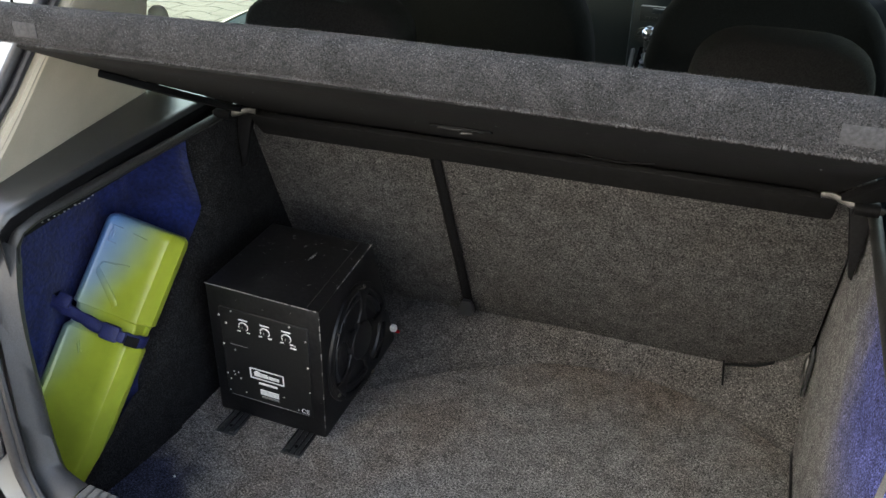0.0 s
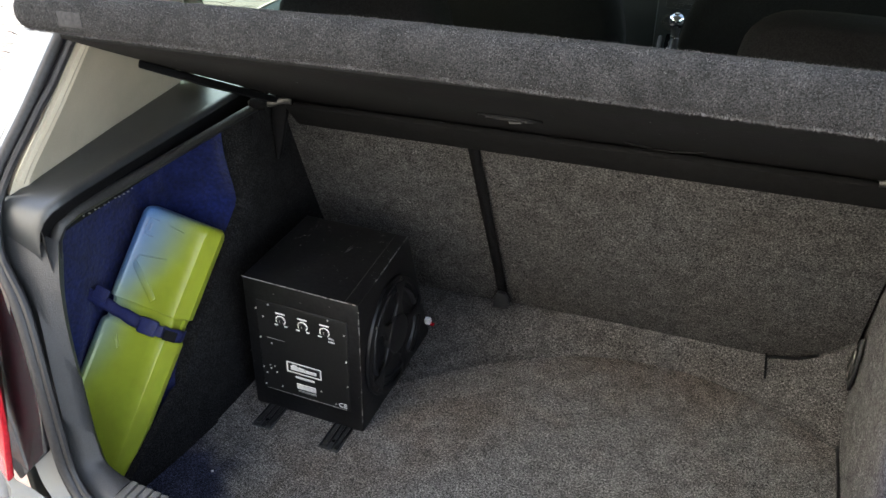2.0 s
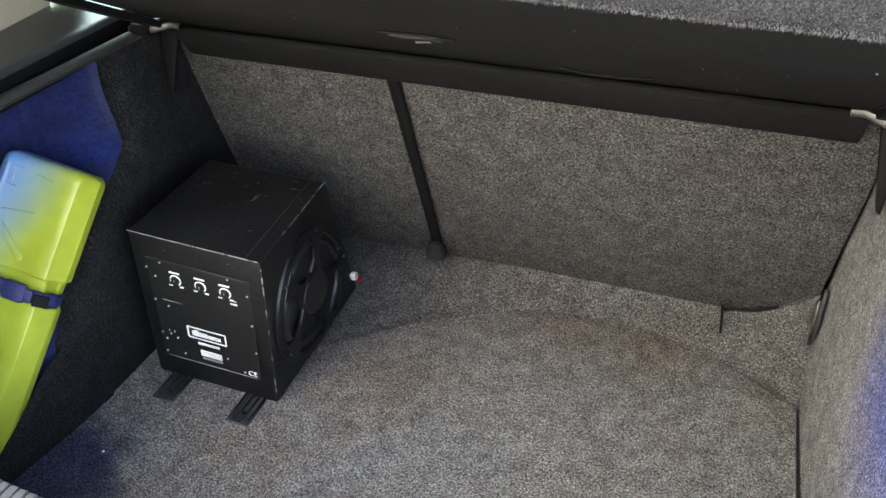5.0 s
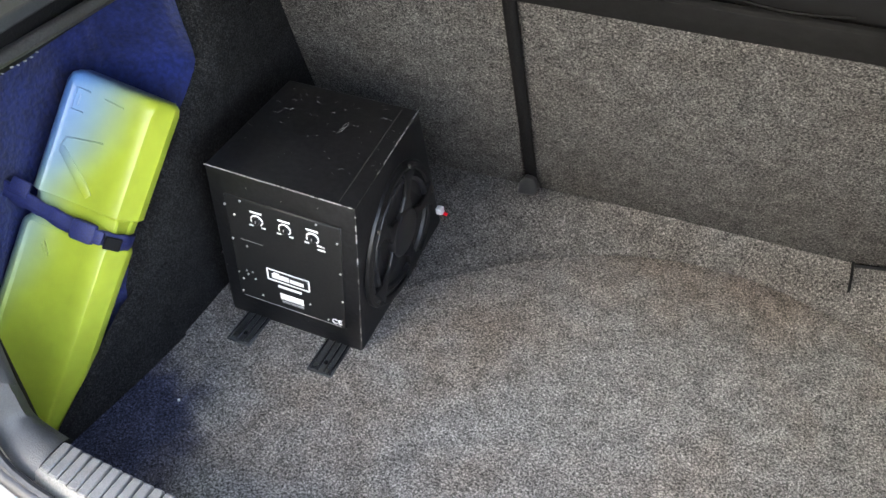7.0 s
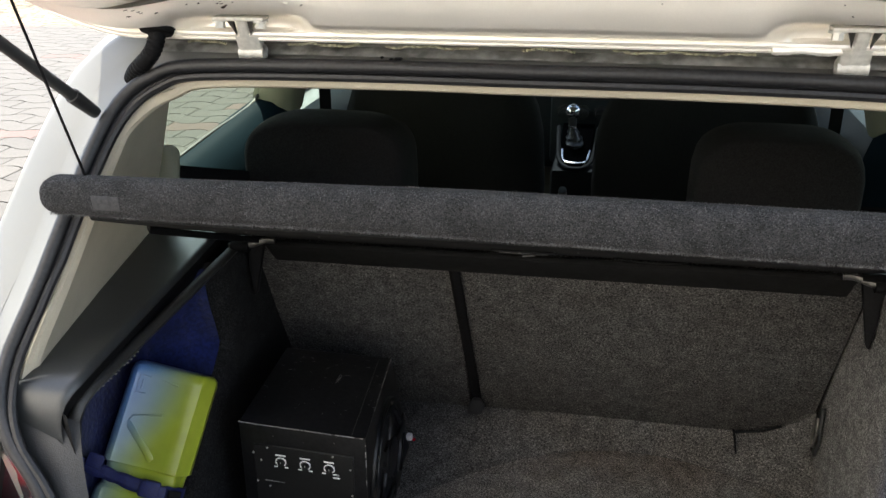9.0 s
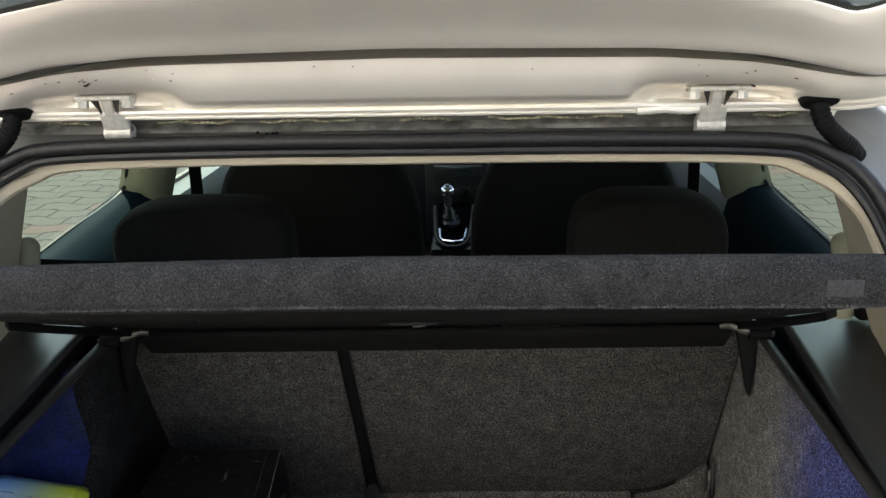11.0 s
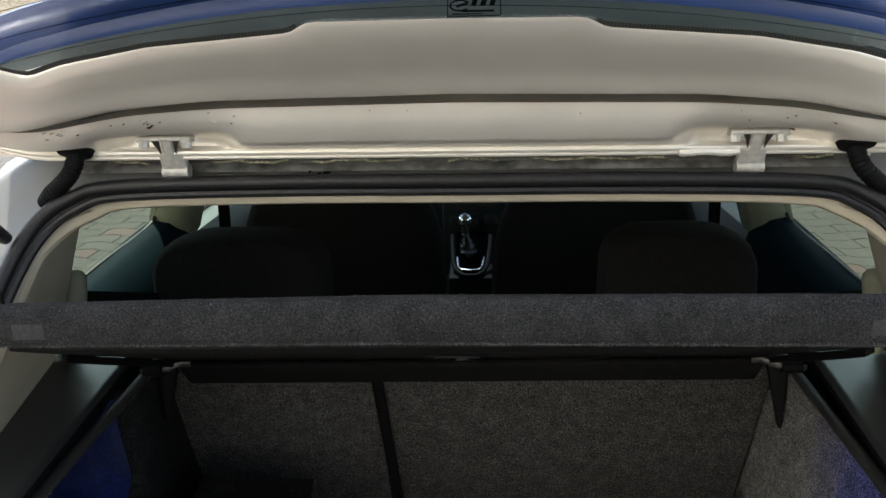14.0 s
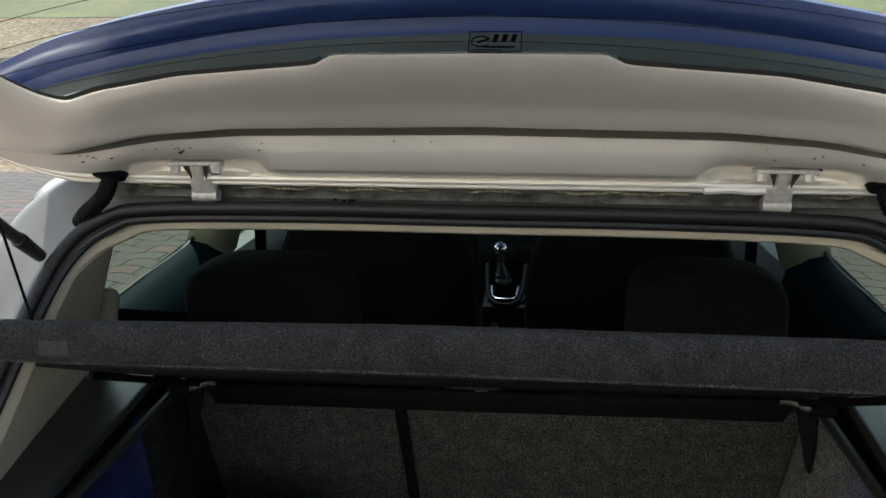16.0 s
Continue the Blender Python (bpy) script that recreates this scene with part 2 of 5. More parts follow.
PALE = mat("zinc_paint", (0.52, 0.51, 0.47), rough=0.45, metal=0.3, scale=160, vary=0.12)
BOXPAINT = mat("black_vinyl", (0.0055, 0.0055, 0.006), rough=0.40, spec=0.36, scale=140, vary=0.5, bump=0.0003, big=0.3, big_scale=12)
BOXPLATE = mat("amp_plate", (0.009, 0.009, 0.009), rough=0.5, spec=0.3, scale=400, vary=0.3, bump=0.0001)
WHITEINK = mat("white_ink", (0.72, 0.72, 0.70), rough=0.6, scale=300, vary=0.12)
GREYINK = mat("grey_ink", (0.24, 0.24, 0.23), rough=0.6, scale=300, vary=0.3)
CONE = mat("speaker_cone", (0.008, 0.008, 0.009), rough=0.35, scale=90, vary=0.3)
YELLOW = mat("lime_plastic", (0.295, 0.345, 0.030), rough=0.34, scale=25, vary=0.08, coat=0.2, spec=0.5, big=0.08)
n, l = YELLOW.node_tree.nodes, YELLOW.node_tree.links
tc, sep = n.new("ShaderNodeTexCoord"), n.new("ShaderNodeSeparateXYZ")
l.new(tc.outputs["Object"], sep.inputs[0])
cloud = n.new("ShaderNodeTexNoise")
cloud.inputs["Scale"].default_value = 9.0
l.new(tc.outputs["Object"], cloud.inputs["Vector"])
tilt = n.new("ShaderNodeVectorMath")      # blue sky reflection painted on the end, fading along the case and across it
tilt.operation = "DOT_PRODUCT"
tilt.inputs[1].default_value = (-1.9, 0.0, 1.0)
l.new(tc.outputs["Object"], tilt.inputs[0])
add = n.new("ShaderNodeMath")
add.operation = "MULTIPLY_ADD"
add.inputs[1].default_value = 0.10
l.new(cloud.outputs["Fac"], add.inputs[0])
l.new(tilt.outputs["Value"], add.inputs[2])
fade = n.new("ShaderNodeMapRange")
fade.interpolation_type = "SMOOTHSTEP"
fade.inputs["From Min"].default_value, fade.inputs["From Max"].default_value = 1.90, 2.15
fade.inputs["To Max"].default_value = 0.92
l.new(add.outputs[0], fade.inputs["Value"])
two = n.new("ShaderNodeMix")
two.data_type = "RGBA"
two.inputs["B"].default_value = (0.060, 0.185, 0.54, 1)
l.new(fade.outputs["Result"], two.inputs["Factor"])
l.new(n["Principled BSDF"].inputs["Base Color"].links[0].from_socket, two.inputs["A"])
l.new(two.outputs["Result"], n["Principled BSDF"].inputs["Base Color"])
NAVY = mat("navy_webbing", (0.010, 0.014, 0.075), rough=0.6, scale=700, vary=0.4, bump=0.0006)
WEB = mat("black_webbing", (0.004, 0.004, 0.0045), rough=0.75, spec=0.15, scale=800, vary=0.4, bump=0.0005)
REDLENS = mat("red_lens", (0.45, 0.01, 0.02), rough=0.12, scale=200, vary=0.2, coat=1.0)
SMOKE = mat("clear_lens", (0.22, 0.18, 0.18), rough=0.15, scale=250, vary=0.25, coat=1.0)
DARKLENS = mat("dark_lens", (0.02, 0.02, 0.022), rough=0.2, scale=200, vary=0.2, coat=0.6)
INK = mat("black_print", (0.0012, 0.0012, 0.0014), rough=0.9, spec=0.0, scale=300, vary=0.2)
# Lower spoiler coloured grey-green to stand in for a reflection.
SPOILERSHINE = mat("spoiler_reflection", (0.016, 0.024, 0.027), rough=0.5, spec=0.3, scale=700, vary=0.1, big=0.2, big_scale=4)
SPOILERPAINT = mat("spoiler_paint", (0.009, 0.021, 0.080), rough=0.36, spec=0.4, metal=0.0, scale=900, vary=0.06, coat=0.0)
FRIT = mat("glass_frit", (0.012, 0.013, 0.014), rough=0.35, scale=700, vary=0.3)
DOTS = mat("dotted_frit", (0.020, 0.021, 0.020), rough=0.45, scale=700, vary=0.3, spec=0.3)
n, l = DOTS.node_tree.nodes, DOTS.node_tree.links
tc, wave = n.new("ShaderNodeTexCoord"), n.new("ShaderNodeTexWave")
wave.bands_direction = "DIAGONAL"
wave.inputs["Scale"].default_value = 190.0
l.new(tc.outputs["Object"], wave.inputs["Vector"])
two = n.new("ShaderNodeMix")
two.data_type = "RGBA"
two.inputs["B"].default_value = (0.060, 0.066, 0.060, 1)
l.new(wave.outputs["Fac"], two.inputs["Factor"])
l.new(n["Principled BSDF"].inputs["Base Color"].links[0].from_socket, two.inputs["A"])
l.new(two.outputs["Result"], n["Principled BSDF"].inputs["Base Color"])
PAVER = mat("paver", (0.042, 0.039, 0.034), rough=0.9, scale=70, vary=0.2, bump=0.002, rand=0.15, big=0.12, big_scale=1.5)
PAVERRED = mat("paver_red", (0.056, 0.035, 0.029), rough=0.9, scale=70, vary=0.2, bump=0.002, rand=0.15, big=0.12, big_scale=1.5)
SAND = mat("joint_sand", (0.05, 0.045, 0.038), rough=1.0, scale=60, vary=0.3, bump=0.003)
GRAVEL = mat("gravel", (0.125, 0.097, 0.060), rough=1.0, scale=14, vary=0.65, bump=0.02, big=0.25, big_scale=0.8)
GRASS = mat("grass", (0.035, 0.06, 0.010), rough=0.9, scale=30, vary=0.4, second=(0.09, 0.10, 0.03), big=0.3, big_scale=0.6)
PLASTER = mat("pale_plaster", (0.78, 0.73, 0.65), rough=0.95, scale=30, vary=0.08, bump=0.003, big=0.1, big_scale=0.5)
DARKWALL = mat("grey_render", (0.26, 0.25, 0.23), rough=0.95, scale=30, vary=0.12, bump=0.003, big=0.15, big_scale=0.5)
# The cloth's blue also holds the skylight in the recess.
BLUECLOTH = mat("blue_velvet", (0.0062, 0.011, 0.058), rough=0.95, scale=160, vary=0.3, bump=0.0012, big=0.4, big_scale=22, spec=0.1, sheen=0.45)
PANE = glass_mat("clear_glass", (0.92, 0.95, 0.93))
# Unseen windscreen, darkened so that little sun reaches the console.
SHADE = glass_mat("dark_windscreen_glass", (0.11, 0.14, 0.16))
TINT = glass_mat("green_tint_glass", (0.52, 0.60, 0.50))

# ---- builders ----
def mesh_of(name, bm, material, smooth=None):
    me = bpy.data.meshes.new(name)
    bmesh.ops.recalc_face_normals(bm, faces=bm.faces)
    bm.to_mesh(me)
    bm.free()
    me.materials.append(material)
    if smooth:
        for p in me.polygons:
            p.use_smooth = True
        me.set_sharp_from_angle(angle=radians(smooth))
    return me


def part(name, bm, material, parent, label="", smooth=40):
    """One mesh, given in world places, under a thing or a part."""
    ob = new(name, mesh_of(name, bm, material, smooth))
    ob.parent = parent
    if parent is not None and parent.parent is None:
        ob.matrix_parent_inverse = parent.matrix_basis.inverted()
    return tagged(ob, label) if label else ob


def thing(name, base, label, category, group="", kind=""):
    ob = new(name)
    ob.empty_display_size = 0.05
    ob.matrix_basis = Matrix.Translation(base)
    return tagged(ob, label, category, group, kind)


def setting(name, bm, material, label, category, smooth=40):
    return tagged(new(name, mesh_of(name, bm, material, smooth)), label, category, "", "structure")


def shell(ob, thick, offset=0.0):
    mod = ob.modifiers.new("thickness", "SOLIDIFY")
    mod.thickness, mod.offset = thick, offset
    return ob


def box(c, s, bevel=0.004, m=None, seg=2, bm=None):
    """A bevelled block about c, of size s, turned by m."""
    own = bmesh.new()
    bmesh.ops.create_cube(own, size=1.0)
    bmesh.ops.scale(own, vec=s, verts=own.verts)
    if bevel:
        bmesh.ops.bevel(own, geom=own.edges[:], offset=min(bevel, min(s) * 0.45), segments=seg, affect="EDGES", profile=0.5)
    bmesh.ops.transform(own, matrix=(m or Matrix.Identity(4)) @ Matrix.Translation(c) if m else Matrix.Translation(c), verts=own.verts)
    return join(bm, own)


def join(bm, own):
    if bm is None:
        return own
    me = bpy.data.meshes.new("tmp")
    own.to_mesh(me)
    own.free()
    bm.from_mesh(me)
    bpy.data.meshes.remove(me)
    return bm


def cyl(p, q, r, r2=None, seg=16, bm=None, caps=True, bevel=0.0):
    p, q = Vector(p), Vector(q)
    d = q - p
    own = bmesh.new()
    bmesh.ops.create_cone(own, cap_ends=caps, segments=seg, radius1=r, radius2=r if r2 is None else r2, depth=d.length)
    if bevel:
        rim = [e for e in own.edges if any(len(f.verts) > 4 for f in e.link_faces)]
        bmesh.ops.bevel(own, geom=rim, offset=bevel, segments=2, affect="EDGES", profile=0.5)
    bmesh.ops.transform(own, matrix=Matrix.Translation((p + q) / 2) @ d.to_track_quat("Z", "Y").to_matrix().to_4x4(), verts=own.verts)
    return join(bm, own)


def grid(rows, bm=None, closed=False):
    """Quads over rows of points of equal length."""
    own = bm or bmesh.new()
    vs = [[own.verts.new(p) for p in row] for row in rows]
    for r0, r1 in zip(vs, vs[1:]):
        n = len(r0)
        for i in range(n if closed else n - 1):
            own.faces.new((r0[i], r0[(i + 1) % n], r1[(i + 1) % n], r1[i]))
    return own


def smooth_path(pts, n=6, closed=False):
    """A rounded line through points (Catmull-Rom)."""
    P = [Vector(p) for p in pts]
    out = []
    m = len(P)
    for i in range(m if closed else m - 1):
        p0, p1, p2, p3 = (P[(i - 1) % m] if closed or i else P[0]), P[i], P[(i + 1) % m], (P[(i + 2) % m] if closed or i + 2 < m else P[-1])
        for k in range(n):
            t = k / n
            out.append(0.5 * (2 * p1 + (p2 - p0) * t + (2 * p0 - 5 * p1 + 4 * p2 - p3) * t * t + (3 * p1 - p0 - 3 * p2 + p3) * t ** 3))
    if not closed:
        out.append(P[-1])
    return out


def sweep(path, r, seg=10, bm=None, closed=False, flat=1.0, up=(0, 0, 1), ripple=0.0):
    """A tube of radius r along a path; flat squashes it across; ripple makes rings."""
    P = [Vector(p) for p in path]
    rows = []
    for i, p in enumerate(P):
        a0 = P[i - 1] if i or closed else P[0]
        b0 = P[(i + 1) % len(P)] if i + 1 < len(P) or closed else P[-1]
        t = (b0 - a0).normalized()
        side = t.cross(Vector(up))
        if side.length < 1e-3:
            side = t.cross(Vector((0, 1, 0)))
        side.normalize()
        upv = side.cross(t).normalized()
        rr = r * (1 + (ripple if i % 2 else -ripple))
        rows.append([p + side * math.cos(2 * math.pi * k / seg) * rr + upv * math.sin(2 * math.pi * k / seg) * rr * flat for k in range(seg)])
    own = bmesh.new()
    if closed:
        rows.append(rows[0])
    grid(rows, own, True)
    if closed:
        bmesh.ops.remove_doubles(own, verts=own.verts, dist=1e-6)
    else:
        bmesh.ops.contextual_create(own, geom=[e for e in own.edges if len(e.link_faces) == 1])
        holes = [e for e in own.edges if e.is_boundary]
        if holes:
            bmesh.ops.holes_fill(own, edges=holes)
    return join(bm, own)


def prism(poly, n, bm=None, bevel=0.0):
    """A flat polygon (3D points) given depth along the vector n."""
    own = bmesh.new()
    f = own.faces.new([own.verts.new(p) for p in poly])
    ex = bmesh.ops.extrude_face_region(own, geom=[f])
    bmesh.ops.translate(own, vec=n, verts=[v for v in ex["geom"] if isinstance(v, bmesh.types.BMVert)])
    bmesh.ops.recalc_face_normals(own, faces=own.faces)
    if bevel:
        bmesh.ops.bevel(own, geom=own.edges[:], offset=bevel, segments=2, affect="EDGES", profile=0.5)
    return join(bm, own)


def mirror(pts):
    return [(-x, y, z) for x, y, z in pts]


def lerp(p, q, t):
    return tuple(a + (b - a) * t for a, b in zip(p, q))


def round_post(pts, r):
    """A post with a rounded head along a path."""
    bm = sweep(smooth_path(pts, 4), r, 12)
    own = bmesh.new()
    bmesh.ops.create_uvsphere(own, u_segments=12, v_segments=8, radius=r)
    bmesh.ops.translate(own, vec=pts[-1], verts=own.verts)
    return join(bm, own)

# ---- ground ----
def ground_height(x, y):
    """Level round the car, a gravel bank ahead of it."""
    return 0.0 if y < 9.4 else 3.2 * min(1.0, (y - 9.4) / 13.6) ** 1.3 + max(0.0, y - 23) * 0.16


def ground_sheet(x0, x1, y0, y1, nx, ny, lift):
    return grid([[(x0 + (x1 - x0) * i / nx, y0 + (y1 - y0) * j / ny, ground_height(0, y0 + (y1 - y0) * j / ny) + lift) for i in range(nx + 1)] for j in range(ny + 1)])


rows = []
for y in (-1500, -300, -60, -12, 0, 4, 9.3, 10, 11, 12, 14, 16, 18, 20, 22, 24, 30, 60, 300, 1500):
    rows.append([(x, y, ground_height(x, min(y, 60)) - 0.035) for x in (-1500, -300, -60, -20, -8, 0, 8, 20, 60, 300, 1500)])
setting("ground", grid(rows), SAND, "sandy bedding ground under the paving", "ground")
setting("gravel_bank", ground_sheet(-40, 40, 9.3, 20.0, 40, 24, -0.01), GRAVEL, "dry beige gravel slope ahead of the car", "gravel")
setting("grass_bank", ground_sheet(-60, 60, 19.6, 60, 30, 44, 0.0), GRASS, "sunlit green grass above the gravel", "grass")

# unseen walls added behind the car to bounce light into the boot
setting("wall_bounce", box((-7.0, -6.6, 5.2), (12.2, .3, 10.8), .02), PLASTER, "unseen pale plastered wall added to bounce warm light into the boot", "wall")
setting("wall_bounce_dim", box((2.6, -6.8, 2.4), (7.0, .3, 5.2), .02), DARKWALL, "unseen dull grey low wall added to bounce less light", "wall")

# ---- car body ----
car = thing("car", (0, 2.0, 0), "silver three-door hatchback with its tailgate open", "car")

SEAL = [(0, .512, 1.418), (-.20, .513, 1.418), (-.40, .512, 1.414), (-.455, .506, 1.402), (-.495, .485, 1.372), (-.520, .440, 1.312), (-.550, .352, 1.190), (-.572, .290, 1.105),
        (-.556, .252, 1.045), (-.512, .232, .985), (-.485, .212, .900), (-.470, .200, .820), (-.454, .192, .752), (-.40, .181, .720), (-.20, .163, .714), (0, .149, .712)]
OUTER = [(0, .545, 1.456), (-.20, .546, 1.456), (-.40, .545, 1.450), (-.48, .545, 1.440), (-.55, .530, 1.395), (-.578, .475, 1.320), (-.612, .390, 1.195), (-.640, .330, 1.105),
         (-.640, .295, 1.040), (-.585, .255, .970), (-.525, .214, .890), (-.502, .172, .795), (-.480, .163, .735), (-.415, .150, .706), (-.20, .114, .704), (0, .104, .704)]


def both(pts):
    """A left half and its mirrored right half, as one closed loop from the top round by the left."""
    right = [(-x, y, z) for x, y, z in pts[1:-1]][::-1]
    return list(pts) + right


seal_loop = smooth_path(both(SEAL), 4, True)
outer_loop = smooth_path(both(OUTER), 4, True)
mid_loop = [lerp(a, b, 0.3) for a, b in zip(seal_loop, outer_loop)]
mid_loop = [(x, y + 0.006, z - 0.004) for x, y, z in mid_loop]
bm = grid([seal_loop, mid_loop, outer_loop], None, True)
part("rear_opening_frame", bm, SILVER, car, "silver painted metal round the opening")
part("outer_seal", sweep([(x, y - 0.012, z + 0.0055) for x, y, z in [lerp(a, b, 0.06) for a, b in zip(seal_loop, outer_loop)]], 0.0084, 10, None, True, 1.0, (0, 1, 0)), RUBBER, car, "black rubber door seal")
inner_loop = [(x * 0.984, y - 0.010, z - 0.0052 if z > 1.2 else z + .010 * min(1.0, max(0.0, (.77 - z) / .04))) for x, y, z in seal_loop]
part("inner_seal_lip", sweep(inner_loop, 0.0052, 8, None, True, 1.0, (0, 1, 0)), RUBBER, car, "black rubber inner seal lip")

part("seal_web", grid([[lerp((x, y - .008, z + .004), (a0, b0, c0), f) for f in (0, .5, 1)] for (x, y, z), (a0, b0, c0) in zip(seal_loop + seal_loop[:1], inner_loop + inner_loop[:1])]), RUBBER, car, "black rubber between the seal lips")

low = lambda z: min(1.0, max(0.0, (1.40 - z) / .06))
cream_path = [(x * (.960 + .021 * low(z)), y + .004 + .008 * low(z), z - .0135 * (1 - low(z))) for x, y, z in seal_loop if z > 1.10]
cream_path.sort(key=lambda p: p[0])
part("headliner_edge", sweep(cream_path, .0088, 8, None, False, .8, (0, 1, 0)), CREAM, car, "cream headliner edge")
# roof, gutter strip under the hinges
part("gutter", grid([[(x, .522, 1.434), (x, .530, 1.440), (x, .545, 1.444), (x, .560, 1.458)] for x in np.linspace(-.47, .47, 24)]), GRIME, car, "grimy painted gutter with old sealant")
roof_rows = []
for y, z, w in ((.543, 1.450, .50), (.56, 1.462, .53), (.75, 1.485, .62), (1.3, 1.505, .69), (2.0, 1.49, .69), (2.6, 1.44, .69)):
    roof_rows.append([(w * u, y, z - 0.05 * abs(u) ** 3) for u in np.linspace(-1, 1, 17)])
shell(part("roof", grid(roof_rows), SILVER, car, "silver roof"), 0.012, -1)
head_rows = [[(w * u, y, z - .020 - .05 * abs(w * u / wr) ** 3) for u in np.linspace(-1, 1, 13)] for y, z, w, wr in ((.528, 1.442, .45, .50), (.56, 1.458, .50, .53), (.75, 1.485, .58, .62), (1.3, 1.505, .66, .69), (2.6, 1.44, .66, .69))]
part("headliner", grid(head_rows), CREAM, car, "cream headliner edge")

CABIN_X = .026      # the cabin is shifted this much off the opening's middle to fit the camera's view
for s in (-1, 1):
    S = lambda pts: [(-s * x - CABIN_X * min(1.0, max(0.0, (y - .75) / .3)), y, z) for x, y, z in pts]
    # flank with a quarter window and a door window
    sill = 1.075
    def flank(y, z):
        x = -.86 if z < .85 else -.86 + (z - .85) * .34
        return (x, y, z)
    taper = lambda y: 0.0 if y > .75 else (.75 - y) * 0.42
    rows = [[(flank(y, z)[0] + taper(y), y, z) for y in (.26, .4, .6, .8, 1.2, 1.6, 2.2, 3.0, 3.6)] for z in (.25, .45, .65, .85, 1.0, sill)]
    shell(part("side_panel", grid([S(r) for r in rows]), SILVER, car, "silver painted flank"), 0.01)
    for y0, y1, name in ((.44, .82, "rear_pillar"), (1.48, 1.62, "middle_pillar"), (2.55, 2.68, "front_pillar")):
        rows = [[(flank(y, z)[0] + taper(y), y, z) for y in np.linspace(y0 + (z - sill) * (.55 if y0 < .5 else 0), y1, 5)] for z in (sill, 1.2, 1.3, 1.41)]
        shell(part(name, grid([S(r) for r in rows]), SILVER, car, "silver painted pillar"), 0.02)
    for y0, y1, name in ((.82, 1.48, "quarter_window"), (1.62, 2.55, "door_window")):
        rows = [[(flank(y, z)[0] + 0.004, y, z) for y in np.linspace(y0, y1, 6)] for z in (sill, 1.25, 1.42)]
        g = part(name, grid([S(r) for r in rows]), TINT, car, "green-tinted side glass")
    frame_line = S([(-.765, .84, 1.090), (-.764, 1.0, 1.101), (-.762, 1.2, 1.115), (-.760, 1.455, 1.133), (-.742, 1.472, 1.20), (-.70, 1.472, 1.38)])
    part("window_seal", sweep(smooth_path(frame_line, 4), 0.0045, 8), RUBBER, car, "black window seal")
    # Rail added along the roof edge; it keeps sun off the ledge.
    part("roof_edge_stop", sweep(smooth_path(S([(-.630, .76, 1.432), (-.645, .84, 1.440), (-.662, 1.0, 1.446), (-.668, 1.4, 1.448), (-.668, 2.0, 1.44), (-.660, 2.62, 1.405)]), 4), .034, 10), SILVER, car, "silver rail added to shut sun out at the roof edge")
    # inside panel below the window, rounded at its top
    rows = [[(x + .02 * (y > .95), y, max(.45, 1.086 + .07 * (y - .95) + dz)) for y in (.77, .95, 1.1, 1.25, 1.40, 1.53)] for x, dz in ((-.80, .005), (-.775, .012), (-.745, .002), (-.715, -.03), (-.70, -.09), (-.69, -.25), (-.68, -.80))]
    part("rear_side_panel", grid([S(r) for r in rows]), SIDEPLASTIC, car, "dark plastic side panel, blue sky sheen put in its colour")
    rows = [[(x, y, z) for y in (1.60, 2.0, 2.5)] for x, z in ((-.81, sill - .02), (-.78, sill - .01), (-.73, sill - .02), (-.70, sill - .08), (-.69, .45))]
    part("door_panel", grid([S(r) for r in rows]), DOORPLASTIC, car, "plastic door panel with blue daylight in its colour")
    rows = [[(x, y, z) for x, y in ((-.79, 1.472), (-.760, 1.475), (-.725, 1.488), (-.700, 1.512), (-.690, 1.55), (-.70, 1.61))] for z in (sill + .01, 1.2, 1.3, 1.40)]
    part("pillar_trim", grid([S([(x + (z - sill) * .3, y, z) for x, y, z in r]) for r in rows]), BPILLAR, car, "greenish grey pillar trim, shade in its colour")
    part("front_belt", prism(S([(-.618, 1.545, 1.36), (-.602, 1.585, 1.36), (-.618, 1.60, .80), (-.634, 1.56, .80)]), (.0015, -.0015, 0)), WEB, car, "black front seat belt")
    # inside of the rear pillar
    edge = [(-.435, .500, 1.393), (-.487, .482, 1.368), (-.512, .435, 1.303), (-.540, .350, 1.184), (-.560, .295, 1.108), (-.562, .275, 1.07)]
    inner = [(x + .008, y + .019, z) for x, y, z in edge]
    fore = [(-.490, .600, 1.405), (-.508, .620, 1.372), (-.538, .642, 1.312), (-.575, .668, 1.235), (-.612, .695, 1.165), (-.650, .725, 1.09)]
    rim = [(x - .010, y + .004, z) for x, y, z in edge]
    half = [lerp(a, b, .5) for a, b in zip(inner, fore)]
    half = [(x - .004, y, z) for x, y, z in half]
    part("rear_pillar_trim", grid([S(smooth_path(r, 4)) for r in (rim, edge, inner, half, fore, [(x - .06, y + .03, z) for x, y, z in fore])]), CREAM, car, "cream rear pillar trim")
    bm = round_post(S([(-.592, .705, 1.130), (-.588, .702, 1.185), (-.583, .700, 1.215), (-.580, .702, 1.238)]), .016)
    guide = part("belt_guide", bm, BPILLAR, car, "greenish grey belt guide, shade in its colour")
    part("belt", prism(S([(-.585, .718, 1.212), (-.585, .720, 1.194), (-.46, 1.0, 1.085), (-.46, 1.0, 1.105)]), (.003, 0.003, 0.003)), WEB, guide, "black seat belt")
    part("belt_slot", box((0, 0, 0), (.034, .045, .11), 0.006, pose(-s * -.650, .760, 1.16)), BLACK, car, "black slot")
